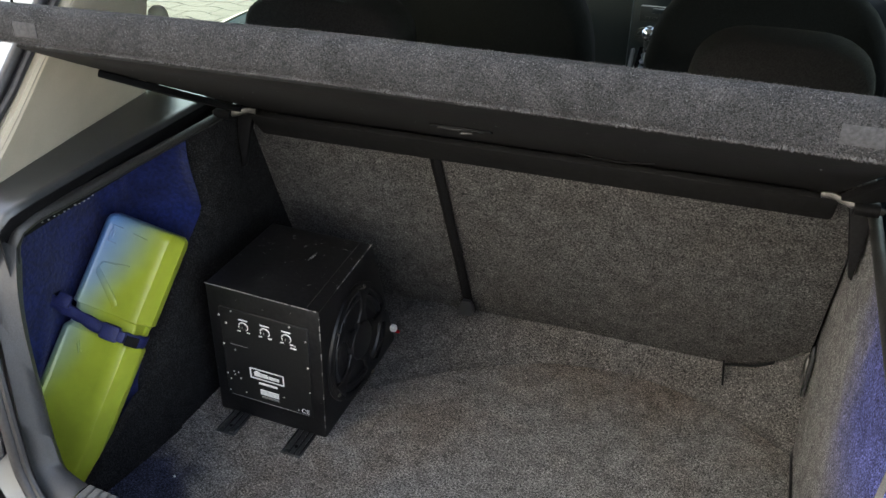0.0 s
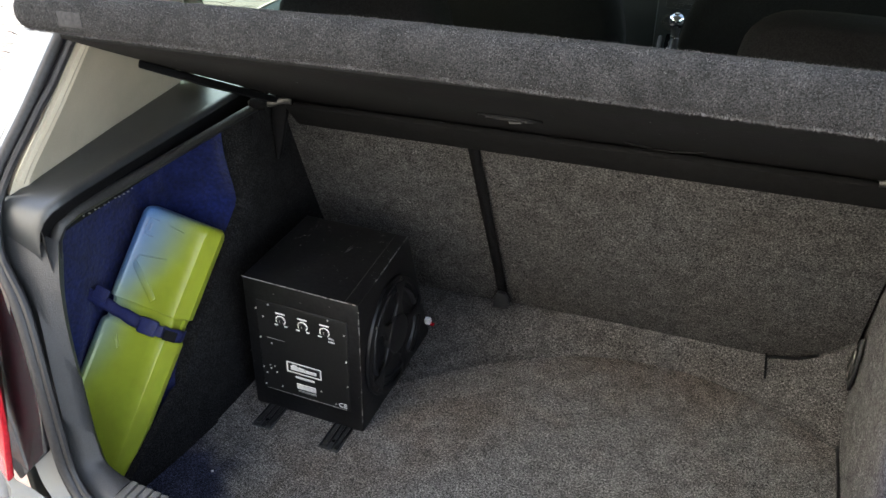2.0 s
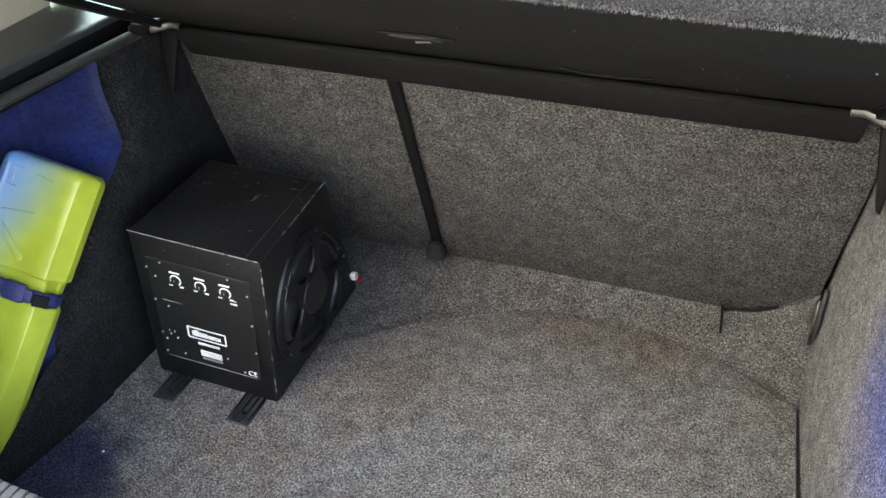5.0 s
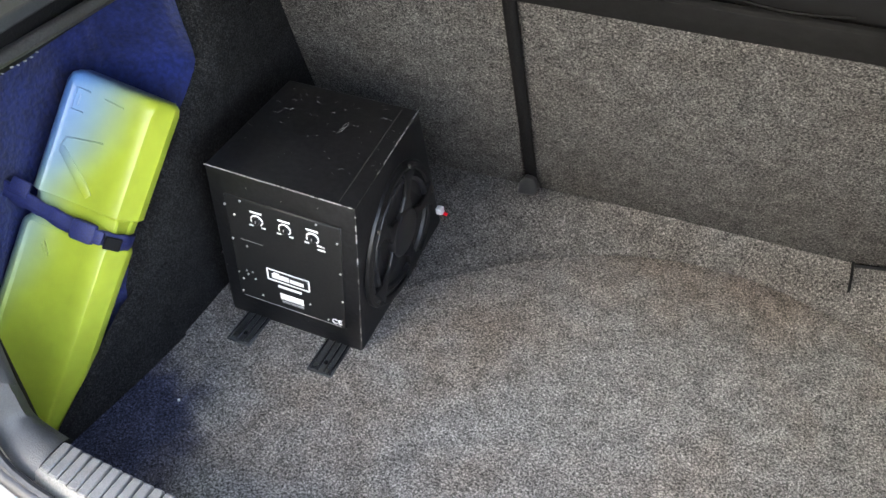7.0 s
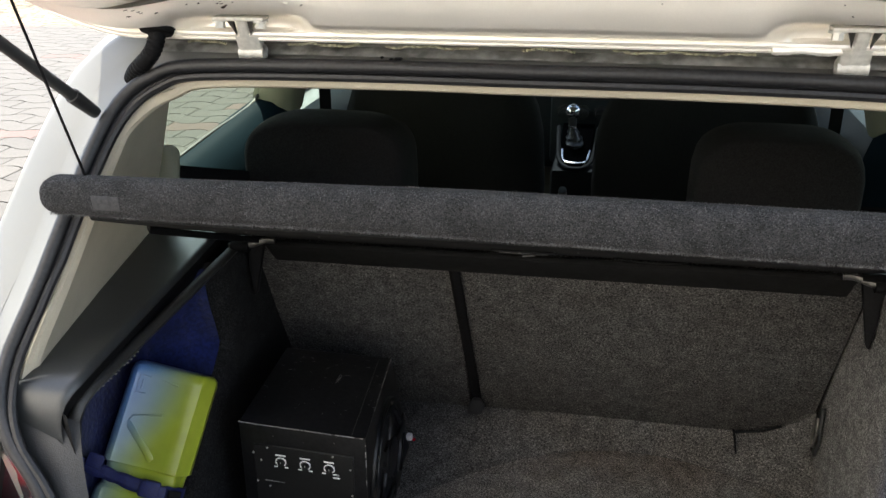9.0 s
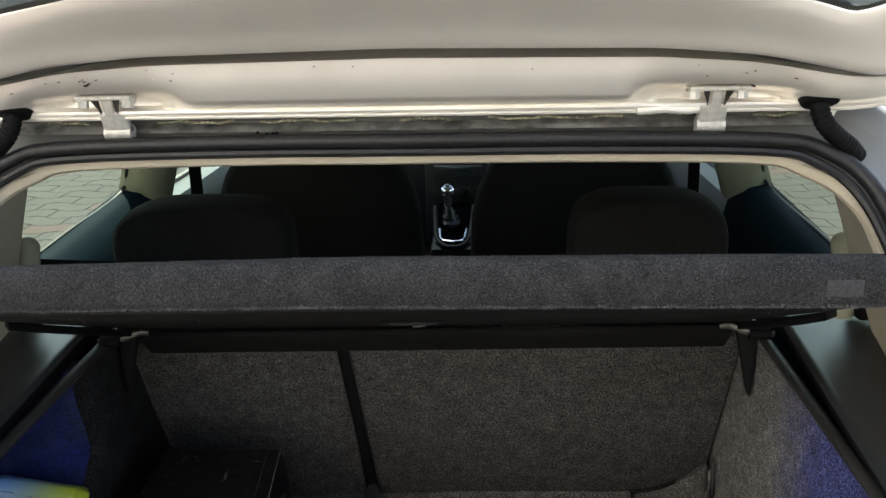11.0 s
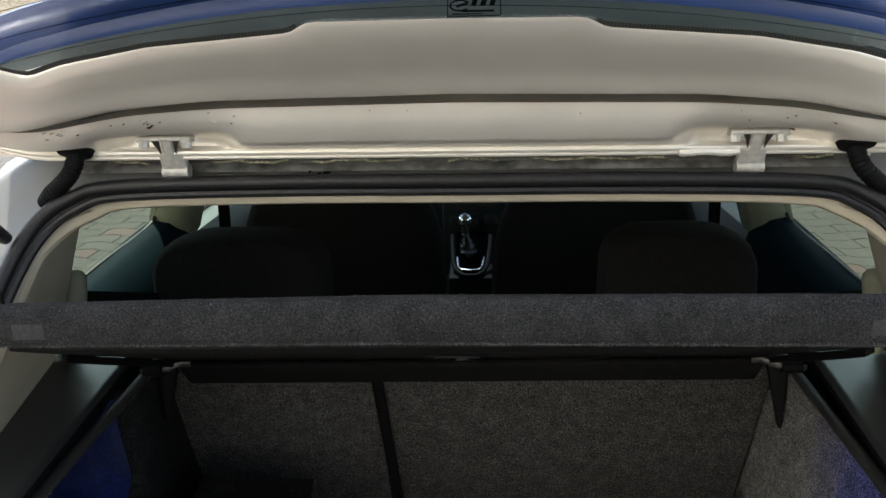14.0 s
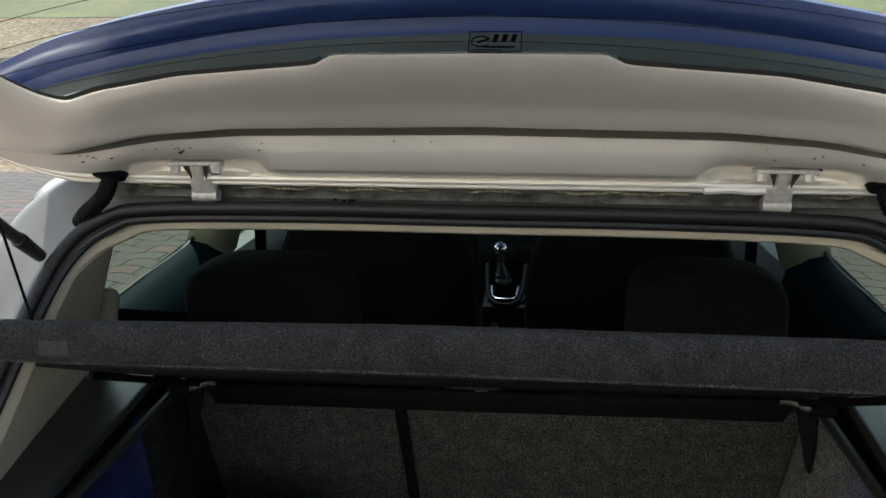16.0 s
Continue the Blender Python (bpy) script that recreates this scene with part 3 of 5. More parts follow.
    # tail lamp in the rear corner
    poly = S([(-.480, .184, .795), (-.490, .202, .86), (-.507, .224, .92), (-.542, .248, .97), (-.600, .275, 1.035), (-.72, .345, 1.04), (-.775, .345, .93), (-.775, .32, .80), (-.70, .262, .777), (-.60, .202, .768), (-.513, .162, .757), (-.500, .165, .773)])
    lamp = part("tail_lamp", prism(poly, (0, -.010, 0), None, 0.003), DARKLENS, car, "dark tail lamp housing")
    part("red_lens", prism(S([(-.516, .150, .763), (-.518, .162, .82), (-.532, .180, .88), (-.560, .204, .945), (-.605, .24, .985), (-.70, .30, .99), (-.755, .29, .88), (-.755, .285, .80), (-.68, .235, .780), (-.60, .188, .772)]), (0, -.012, 0), None, 0.004), REDLENS, lamp, "red lens")
    part("clear_lens", prism(S([(-.575, .164, .79), (-.585, .178, .84), (-.605, .196, .885), (-.68, .248, .89), (-.70, .243, .82), (-.68, .224, .79)]), (0, -.006, 0), None, 0.003), SMOKE, lamp, "greyish reversing lens")
    # upper corner from pillar to flank: a flat band, then a round edge to the side
    o = smooth_path([(-.480, .545, 1.440), (-.550, .530, 1.395), (-.578, .475, 1.320), (-.612, .390, 1.195), (-.640, .330, 1.105), (-.640, .297, 1.03)], 5)
    q = smooth_path([(-.500, .562, 1.460), (-.588, .548, 1.405), (-.627, .492, 1.328), (-.668, .407, 1.200), (-.703, .347, 1.105), (-.714, .318, 1.03)], 5)
    off = lambda dx, dy, dz: [(p[0] + dx, p[1] + dy, p[2] + dz) for p in q]
    part("pillar_skin", grid([S(r) for r in (o, q, off(-.008, .006, .002), off(-.016, .018, .003), off(-.022, .040, .003), off(-.034, .17, .003))]), SILVER, car, "silver pillar skin", 50)

# bumper: a shelf under the opening, rounded off towards the corners, with a dark protective film on it
def bumper_edge(x):
    """Where the bumper meets the body: y and z."""
    u = abs(x)
    return (float(np.interp(u, (0, .10, .20, .337, .415, .462, .490, .515, .60, .70, .86), (.102, .104, .112, .134, .150, .161, .162, .150, .190, .250, .40))),
            float(np.interp(u, (0, .458, .490, .515, .60, .70, .86), (.702, .703, .733, .755, .766, .775, .78))))


rows = []
for x in np.linspace(-.86, .86, 87):
    y, z = bumper_edge(x)
    k = min(1.0, max(0.0, (.535 - abs(x)) / .05))
    d = .030 + .085 * k
    low_z = .700 * k + (z - .022) * (1 - k)
    rows.append([(x, y, z), (x, y - .010, z - .001 - .4 * (z - .702) * k), (x, y - .3 * d, low_z + .001), (x, y - d, low_z), (x, y - d - .016 - .03 * (1 - k), low_z - .010 - .02 * (1 - k)), (x, y - d - .028 - .05 * (1 - k), low_z - .045), (x, y - d - .030 - .06 * (1 - k), .52), (x, y - d, .36)])
part("bumper", grid(rows), SILVER, car, "silver bumper", 50)
rows = []
for x in np.linspace(-.457, .457, 41):
    y = .150 - .055 * (1 - (abs(x) / .457) ** 2.2)
    rows.append([(x, y - .006, .7065), (x, y - .035, .7062), (x, y - .082, .7050)])
part("bumper_film", grid(rows), TRIM, car, "dark grey protective film")
part("scratch", sweep(smooth_path([(-.421, .064, .7068), (-.397, .068, .7070), (-.364, .072, .7070), (-.338, .067, .7068)], 4), .0010, 5), WHITEINK, car, "pale scratch in the film")


# loading lip
def rib_in(x):
    return .214 + .010 * (abs(x) / .40) ** 3


def rib_out(x):
    return .172 + .018 * (abs(x) / .40) ** 4 + .010 * math.exp(-(x / .09) ** 2)


front, lip = [], []
for x in np.linspace(-.404, .404, 61):
    foot = rib_out(x) - .014 - .014 * math.exp(-(x / .085) ** 4)
    o, i = rib_out(x), rib_in(x)
    front.append([(x, foot - .004, .700), (x, foot, .714), (x, foot + .004, .7185), (x, o - .004, .7310), (x, o, .7335)])
    lip.append([(x, o, .7335), (x, o + .001, .7312), (x, i - .008, .7308), (x, i, .725), (x, i + .004, .714), (x, i + .012, .555)])
sill_trim = part("load_sill", grid(lip), TRIM, car, "dark grey ribbed plastic sill")
part("sill_front", grid(front), SILLGREY, sill_trim, "smooth front of the sill, painted paler for the light on it")
for k in range(61):
    x = -.3945 + k * .01315
    part("rib", box((0, 0, 0), (.0118, rib_in(x) - rib_out(x) + .001, .008), 0.0016, pose(x, (rib_out(x) + rib_in(x)) / 2, .7318, -1.5), 1), TRIM, sill_trim)
for s in (-1, 1):
    S = lambda pts: [(-s * x, y, z) for x, y, z in pts]
    a = [(-.568, .278, 1.075), (-.545, .252, 1.030), (-.512, .241, .992), (-.495, .228, .945), (-.484, .216, .885), (-.476, .208, .830), (-.470, .205, .790), (-.452, .197, .748), (-.402, .189, .7335)]
    b = [(-.492, .280, 1.045), (-.484, .261, 1.000), (-.478, .250, .950), (-.470, .242, .890), (-.462, .235, .840), (-.456, .230, .800), (-.450, .227, .780), (-.440, .224, .752), (-.402, .2235, .7335)]
    c = [(x - .020, y + .020, z - .030) for x, y, z in b]
    d = []      # behind the seal beside the opening, in front of the ribs below
    for x, y, z in a:
        f = min(1.0, max(0.0, (.82 - z) / .07))
        d.append((x - .030 + .026 * f, y + .012 - .026 * f, z - .014 - .006 * f))
    mid = [(x, y - .003, z + .002) for x, y, z in [lerp(p, q, .6) for p, q in zip(a, b)]]
    part("opening_trim", grid([S(smooth_path(r, 5)) for r in (d, a, mid, b, c)]), OPENTRIM, car, "dark grey plastic opening trim", 70)

# latch in the sill
latch = part("latch_recess", box((.002, .1695, .7215), (.080, .037, .017), 0.004), TRIM, car, "grey latch tray")
part("latch_rim", sweep([(-.038, .1515, .7295), (.042, .1515, .7295), (.042, .188, .7345), (-.038, .188, .7345)], 0.0024, 6, None, True), TRIM, latch, "grey rim")
part("latch_slot", prism([(.004 + .007 * math.cos(t), .170 + (.014 if math.sin(t) > 0 else .010) * math.sin(t), .7302) for t in np.linspace(0, 2 * math.pi, 21)[:-1]], (0, 0, .0008)), BLACK, latch, "dark slot")
part("striker", cyl((.004, .164, .7308), (.003, .187, .7365), .0044, .0055, 12, None, True, .001), CHROME, latch, "shiny striker pin")
part("latch_bar", box((.021, .170, .7305), (.005, .018, .002), .0006), PLASTIC, latch, "dark bar")

# ---- luggage space ----
def floor_arc(x):
    """Where the flat panel ends and the felt starts to rise."""
    return max(.74, .982 - 1.25 * (x - .19) ** 2)


def seat_foot(x):
    """The line at which the felt meets the seat: y and z."""
    z = float(np.interp(x, (-.57, -.33, -.06, .06, .36, .52), (.590, .597, .613, .620, .624, .634)))
    return 1.02 - .44 * (z - .6), z


def floor_column(x):
    arc = floor_arc(x)
    ys = np.concatenate((np.linspace(.222, arc - .03, 9), np.linspace(arc - .02, arc, 6), np.linspace(arc + .004, arc + .03, 5)))
    return [(x, y, .56 - .0012 * math.exp(-((y - arc) / .006) ** 2) - .010 * max(0, (y - arc - .006) / .024)) for y in ys]


def gap_column(x):
    """The felt flap that hangs from the foot of the seat and lies on the floor."""
    arc, (ys, zs) = floor_arc(x), seat_foot(x)
    out = []
    for f in np.linspace(0, 1.15, 24):
        g = min(f, 1.0)
        z = .5605 + (zs - .56) * (.12 * g + .88 * g * g * (3 - 2 * g)) + .004 * math.sin(9 * x + 5 * f) * g * (1 - g)
        out.append((x, arc + .003 + (ys - arc) * f, z))
    return out


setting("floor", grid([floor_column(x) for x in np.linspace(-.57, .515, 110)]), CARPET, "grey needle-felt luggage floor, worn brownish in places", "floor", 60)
part("floor_gap", box((.503, .68, .5608), (.0045, .60, .003), 0), RUBBER, bpy.data.objects["floor"], "dark gap beside the floor panel")

def recess_edge(z):
    """Where the storage recess ends towards the seat, at height z."""
    return float(np.interp(z, (.55, .70, .82, .88, .92, 1.07), (.415, .46, .555, .630, .668, .674)))


zs = np.linspace(.55, 1.066, 25)
rows = []
for z in zs:
    ye = recess_edge(z)
    d = -.645
    rows.append(smooth_path([(-.492, .262, z), (-.545, .292, z), (-.60, .305, z), (d, .34, z), (d, max(.36, ye - .12), z), (d + .02, ye - .06, z), (-.575, ye - .015, z), (-.525, ye + .012, z), (-.509, ye + .06, z), (-.523, .90, z), (-.527, .98, z), (-.55, 1.07, z)], 4))
setting("wall_left", grid(rows), SHADEDFELT, "felt side wall with a storage recess, darkened for its shade", "wall")
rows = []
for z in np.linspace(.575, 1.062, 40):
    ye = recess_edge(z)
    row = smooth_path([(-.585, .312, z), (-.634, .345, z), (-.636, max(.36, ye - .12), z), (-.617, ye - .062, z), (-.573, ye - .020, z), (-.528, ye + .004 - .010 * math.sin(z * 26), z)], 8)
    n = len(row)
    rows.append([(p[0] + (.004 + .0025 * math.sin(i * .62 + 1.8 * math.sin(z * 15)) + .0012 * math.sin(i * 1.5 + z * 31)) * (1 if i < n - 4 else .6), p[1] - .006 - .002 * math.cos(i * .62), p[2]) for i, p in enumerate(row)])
kick = [((-.5055, .52), .70), ((-.510, .44), .68), ((-.518, .36), .62), ((-.526, .285), .565)]
part("kick_panel", grid([[(x, y, .55), (x, y, .55 + (z - .55) * .5), (x, y, z), (x - .012, y, z + .004)] for (x, y), z in kick]), SHADEDFELT, bpy.data.objects["wall_left"], "felt foot of the side wall, darkened for its shade")
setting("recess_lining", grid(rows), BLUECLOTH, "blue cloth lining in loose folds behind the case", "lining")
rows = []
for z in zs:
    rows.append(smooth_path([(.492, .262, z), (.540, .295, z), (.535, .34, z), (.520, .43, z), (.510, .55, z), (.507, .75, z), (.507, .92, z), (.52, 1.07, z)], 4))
setting("wall_right", grid(rows), BLUELITFELT, "grey felt side wall with blue skylight painted on its upper front", "wall")

for s in (-1, 1):
    S = lambda pts: [(-s * x, y, z) for x, y, z in pts]
    ledge = [(.262, -.508, 1.026, -.572), (.263, -.507, 1.052, -.574), (.266, -.505, 1.068, -.577), (.272, -.501, 1.082, -.581), (.283, -.496, 1.092, -.587), (.300, -.491, 1.098, -.595),
             (.335, -.493, 1.100, -.610), (.45, -.504, 1.100, -.640), (.60, -.518, 1.100, -.665), (.75, -.532, 1.100, -.680), (.88, -.544, 1.100, -.690)]
    rows = [S([(x + .002, y, z - .009), (x + .0008, y, z - .004), (x - .003, y, z - .0006), (x - .008, y, z), ((x + xo) / 2, y, z + .0005), (xo, y, z - .002)]) for y, x, z, xo in ledge]
    part("side_ledge", grid(rows), LEDGE, car, "black plastic ledge over the side wall", 50)
    part("ledge_face", grid([S([(x + .002, y, z - .008), (x, y, z - .018), (x - .010, y, z - .036), (x - .024, y, z - .060)]) for y, x, z, xo in ledge[2:]]), BLACK, car, "black face under the ledge")
    rail = [(-.506, .283, 1.020), (-.503, .287, 1.044), (-.500, .296, 1.060)] + [(-.499 - .006 * (y - .3), y, 1.066 + .02 * (y - .3)) for y in (.32, .42, .55, .74, 1.05)]
    part("ledge_strip", sweep(S(rail), .0088, 10, None, False, .85), STRIP, car, "grey strip under the ledge")

# small flecks that paint glints along the lower edge of the strip over the recess
glint = random.Random(21)
for k in range(11):
    y = .335 + .009 * k + glint.uniform(-.002, .002)
    part("pale_glint", box((-.5005, y, 1.0545 + glint.uniform(-.001, .001)), (.0024, glint.uniform(.0012, .0034), .0010), .0002), GREYINK, car, "grey fleck painted for a glint")

# lashing ring in the side wall
ring = thing("lashing_ring", (.505, .93, .69), "dark lashing ring in a black plate on the side wall", "ring")
part("plate", prism([(.5035, .932, .748), (.5035, .938, .742), (.5035, .948, .70), (.5035, .938, .648), (.5035, .930, .640), (.5035, .924, .648), (.5035, .912, .69), (.5035, .924, .742)], (-.005, 0, 0), None, .0015), PLASTIC, ring, "black plate")
part("loop", sweep([(.496, .931 + .010 * math.cos(a0), .694 + .030 * math.sin(a0)) for a0 in np.linspace(0, 2 * math.pi, 20)[:-1]], .0035, 8, None, True, 1.0, (1, 0, 0)), STEEL, ring, "dark steel loop")

# ---- rear seat ----
seat = thing("rear_seat", (0, 1.1, .5), "split rear seat with grey felt back and black headrests", "seat")
SEAT_N = Vector((0, -.9156, -.4021))


def on_seat(x, z, out=0.0):
    """A point on the seat's felt back."""
    y = 1.02 - .44 * (z - .60)
    return (x, y + SEAT_N.y * out, z + SEAT_N.z * out)


def seat_slab(x0, x1, z0, z1, r_left, r_right, name, label):
    pts = []
    def arc(cx, cz, r, a0, a1):
        return [on_seat(cx + r * math.cos(t), cz + r * math.sin(t)) for t in np.linspace(radians(a0), radians(a1), 8)]
    pts += arc(x0 + r_left, z0 + r_left, r_left, 180, 270) if r_left else [on_seat(x0, z0)]
    pts += arc(x1 - r_right, z0 + r_right, r_right, 270, 360) if r_right else [on_seat(x1, z0)]
    pts += [on_seat(x1, z1), on_seat(x0, z1)]
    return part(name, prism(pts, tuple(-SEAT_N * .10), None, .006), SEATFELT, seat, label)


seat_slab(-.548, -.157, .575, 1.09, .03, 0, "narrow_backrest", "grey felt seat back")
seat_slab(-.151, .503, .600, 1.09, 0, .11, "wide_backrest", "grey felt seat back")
for x0, x1, top in ((-.546, -.242, 1.141), (.224, .482, 1.148)):
    cx, w = (x0 + x1) / 2, (x1 - x0) / 2
    rows = []
    for d, k in ((-.055, .80), (-.045, .93), (-.015, 1.0), (.02, 1.0), (.05, .93), (.06, .8)):
        ring_pts = []
        for t in np.linspace(0, 2 * math.pi, 33)[:-1]:
            c, sn = math.cos(t), math.sin(t)
            px = math.copysign(abs(c) ** .42, c) * w * (k * .5 + .5) * (1.0 if sn < 0 else 1 - .16 * sn ** 3)
            pz = top + math.copysign(abs(sn) ** .5, sn) * .112 * (k * .4 + .6)
            ring_pts.append((cx + px, .92 + d, pz))
        rows.append(ring_pts)
    hb = grid(rows, None, True)
    hb.faces.new([v for v in hb.verts[:32]])
    hb.faces.new([v for v in hb.verts[-32:]])
    part("headrest", hb, HEADCLOTH, seat, "black cloth headrest", 60)
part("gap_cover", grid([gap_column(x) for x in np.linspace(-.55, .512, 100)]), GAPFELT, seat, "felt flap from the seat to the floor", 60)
# belt over the split, with its end fitting
strip = [on_seat(-.155 + .014 * f, 1.06 - .43 * f, .006) for f in np.linspace(0, 1, 12)]
bm = grid([[(x - .0095, y, z), (x + .0095, y, z)] for x, y, z in strip])
belt = shell(part("belt", bm, WEB, seat, "black webbing belt"), .003)
part("belt_anchor", prism([(-.160, .995, .610), (-.130, .995, .612), (-.124, .993, .632), (-.131, .982, .655), (-.146, .980, .657), (-.157, .988, .636)], (0, -.012, 0), None, .003), PLASTIC, seat, "black belt anchor")
# cut in the floor felt at the seat's corner
def flap_top(f):
    return [float(np.interp(f, (0, .39, .73, 1.0), v)) for v in ((.368, .420, .465, .500), (1.004, .999, .984, .965), (.626, .640, .673, .718))]


rows = []
for f in np.linspace(0, 1, 13):
    x, y, z = flap_top(f)
    b = (.372 + .132 * f, .966, .610 - .008 * f)
    rows.append([(x, y + .012, z - .002), (x, y - .006, z), lerp((x, y - .012, z - .004), b, .45), b, (b[0], b[1] - .006, b[2] - .016)])
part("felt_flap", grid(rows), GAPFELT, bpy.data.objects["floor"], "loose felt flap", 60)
part("flap_gap", sweep([(p[0], p[1] - .006, p[2] + .002) for p in (flap_top(f) for f in np.linspace(0, .62, 9))], .0030, 6), BLACK, bpy.data.objects["floor"], "dark cut edge")
part("flap_gap", sweep([(.367, .993, .638), (.369, .975, .628), (.372, .960, .606)], .0022, 6), BLACK, bpy.data.objects["floor"], "dark cut edge")
for s in (-1, 1):
    S = lambda pts: [(-s * x, y, z) for x, y, z in pts]
    part("seat_latch_wedge", prism(S([(-.470, .780, 1.085), (-.5035, .775, 1.085), (-.5040, .77, 1.02), (-.5005, .77, .962), (-.494, .77, .968)]), (0, .012, 0), None, .003), BLACK, seat, "black latch cover")

# ---- parcel shelf ----
shelf = thing("parcel_shelf", (0, .76, 1.07), "tilted parcel shelf with grey felt edge and black underside", "parcel shelf")
SH0, SH1 = Vector((0, .30, 1.320)), Vector((0, .80, 1.087))
sd = (SH1 - SH0).normalized()
sn = Vector((0, -sd.z, sd.y))
sn = sn if sn.z > 0 else -sn


def on_shelf(x, f, h):
    p = SH0.lerp(SH1, f) + sn * h
    return (x, p.y, p.z)


bm = prism([on_shelf(-.44, .02, -.012), on_shelf(.44, .02, -.012), on_shelf(.452, .2, -.012), on_shelf(.455, 1.0, -.012), on_shelf(-.455, 1.0, -.012), on_shelf(-.452, .2, -.012)], tuple(sn * .016), None, .003)
part("board", bm, BLACKBOARD, shelf, "black hardboard underside")
def edge_mid(x):
    """Height of the middle of the felt edge, which bows a little."""
    return float(np.interp(x, (-.49, -.30, -.05, .35, .49), (1.3302, 1.3307, 1.3319, 1.3272, 1.3249)))


def edge_half(x):
    return float(np.interp(x, (-.49, 0, .49), (.0205, .0232, .0236)))


rows = []
for x in np.concatenate((-.486 + .012 * (1 - np.cos(np.linspace(0, math.pi / 2, 8))), np.linspace(-.47, .47, 61), .486 - .012 * (1 - np.cos(np.linspace(math.pi / 2, 0, 8))))):
    e = min(1.0, (.4861 - abs(x)) / .012)
    r = edge_half(x) * (.55 + .45 * math.sqrt(max(0, 1 - (1 - e) ** 2)))
    ring_pts = []
    for t in np.linspace(0, 2 * math.pi, 17)[:-1]:
        c, q = math.cos(t), math.sin(t)
        ring_pts.append((x, .312 + math.copysign(abs(c) ** .6, c) * .016, edge_mid(x) + math.copysign(abs(q) ** .7, q) * r))
    rows.append(ring_pts)
hb = grid(rows, None, True)
hb.faces.new(hb.verts[:16])
hb.faces.new(hb.verts[-16:])
edge = part("felt_edge", hb, SHELFFELT, shelf, "fuzzy grey felt edge", 60)
top = prism([on_shelf(-.49, .03, .005), on_shelf(.49, .03, .005), on_shelf(.49, .55, .005), on_shelf(.46, 1.0, .005), on_shelf(-.46, 1.0, .005), on_shelf(-.49, .55, .005)], tuple(sn * .004))
part("felt_top", top, SHELFFELT, shelf, "grey felt top")
fr = random.Random(7)
bm = bmesh.new()
for i in range(14000):
    x = fr.uniform(-.482, .482)
    t = fr.choice((fr.uniform(2.0, 4.3), fr.uniform(-2.1, -1.4), fr.uniform(-2.4, -1.9), fr.uniform(1.3, 2.2)))
    c, q = math.cos(t), math.sin(t)
    p = Vector((x, .312 + math.copysign(abs(c) ** .6, c) * .016, edge_mid(x) + math.copysign(abs(q) ** .7, q) * edge_half(x)))
    d = Vector((fr.uniform(-1, 1), c * 1.0 + fr.uniform(-.7, .7), q * 1.0 + fr.uniform(-.9, .5))).normalized() * (fr.uniform(.0008, .0022) if q > -.6 else fr.uniform(.001, .0036))
    w = Vector((fr.uniform(-1, 1), 0, fr.uniform(-1, 1))).normalized() * .00028
    bm.faces.new([bm.verts.new(v) for v in (p - w, p + w, p + d)])
FIBRE = mat("felt_fibre", (0.075, 0.075, 0.078), rough=0.9, scale=50, vary=0.4)
tagged(part("fuzz", bm, FIBRE, shelf, "loose grey felt fibres", None), "", "", "", "stuff")
FUZZPATCH = mat("rubbed_patch", (0.034, 0.034, 0.036), rough=0.9, scale=300, vary=0.3)
for x in (-.409, .409):
    part("patch", box((x, .2962, edge_mid(x) - .002), (.032, .0014, .016), .0005), FUZZPATCH, shelf, "small grey rubbed patch")
bm = bmesh.new()
for i in range(60):
    p = on_shelf(fr.uniform(-.43, .43), fr.uniform(.08, .96), -.0125)
    k = fr.uniform(.0003, .0009)
    box(p, (k * fr.choice((1, 1, 2.5)), k, k), 0, None, 1, bm)
tagged(part("dust", bm, FIBRE, shelf, "pale dust specks", None), "", "", "", "stuff")
GAITER = mat("creased_leather", (0.018, 0.019, 0.020), rough=0.35, scale=120, vary=0.4, bump=0.001)
# Paler plastic paints the glints on the grip bar and radio buttons.
GRIP = mat("pale_grip", (0.018, 0.018, 0.0175), rough=0.4, scale=300, vary=0.4)
handle = part("handle_recess", prism([on_shelf(-.003 + .042 * math.copysign(abs(math.cos(t)) ** 1.4, math.cos(t)), .50 + .022 * math.sin(t), -.0125) for t in np.linspace(0, 2 * math.pi, 25)[:-1]], tuple(-sn * .003), None, .001), BLACK, shelf, "black finger grip")
part("grip_lip", sweep([on_shelf(-.003 + .030 * math.copysign(abs(math.cos(t)) ** 1.4, math.cos(t)), .50 + .018 * math.sin(t), -.0160) for t in np.linspace(0, 2 * math.pi, 33)[:-1]], .0011, 6, None, True), GRIP, handle, "paler lip of the grip")
part("grip_hole", cyl(on_shelf(.004, .50, -.0150), on_shelf(.004, .50, -.0162), .010, None, 16), RUBBER, handle)
part("grip_bar", cyl(on_shelf(-.004, .508, -.019), on_shelf(.012, .508, -.0175), .0018, None, 10), GRIP, handle, "pale grip bar with its glint in the colour")
part("loose_seam", sweep([on_shelf(.11 + .11 * f, .80 + .012 * math.sin(f * math.pi), -.0125 - .004 * math.sin(f * math.pi)) for f in np.linspace(0, 1, 12)], .0013, 6), BLACKBOARD, shelf, "loose seam of the lining")
part("hem", box((0, 0, 0), (.910, .012, .062), .005, pose(0, .760, 1.0700, 40, -.1, 0)), BLACKBOARD, shelf, "black folded hem")
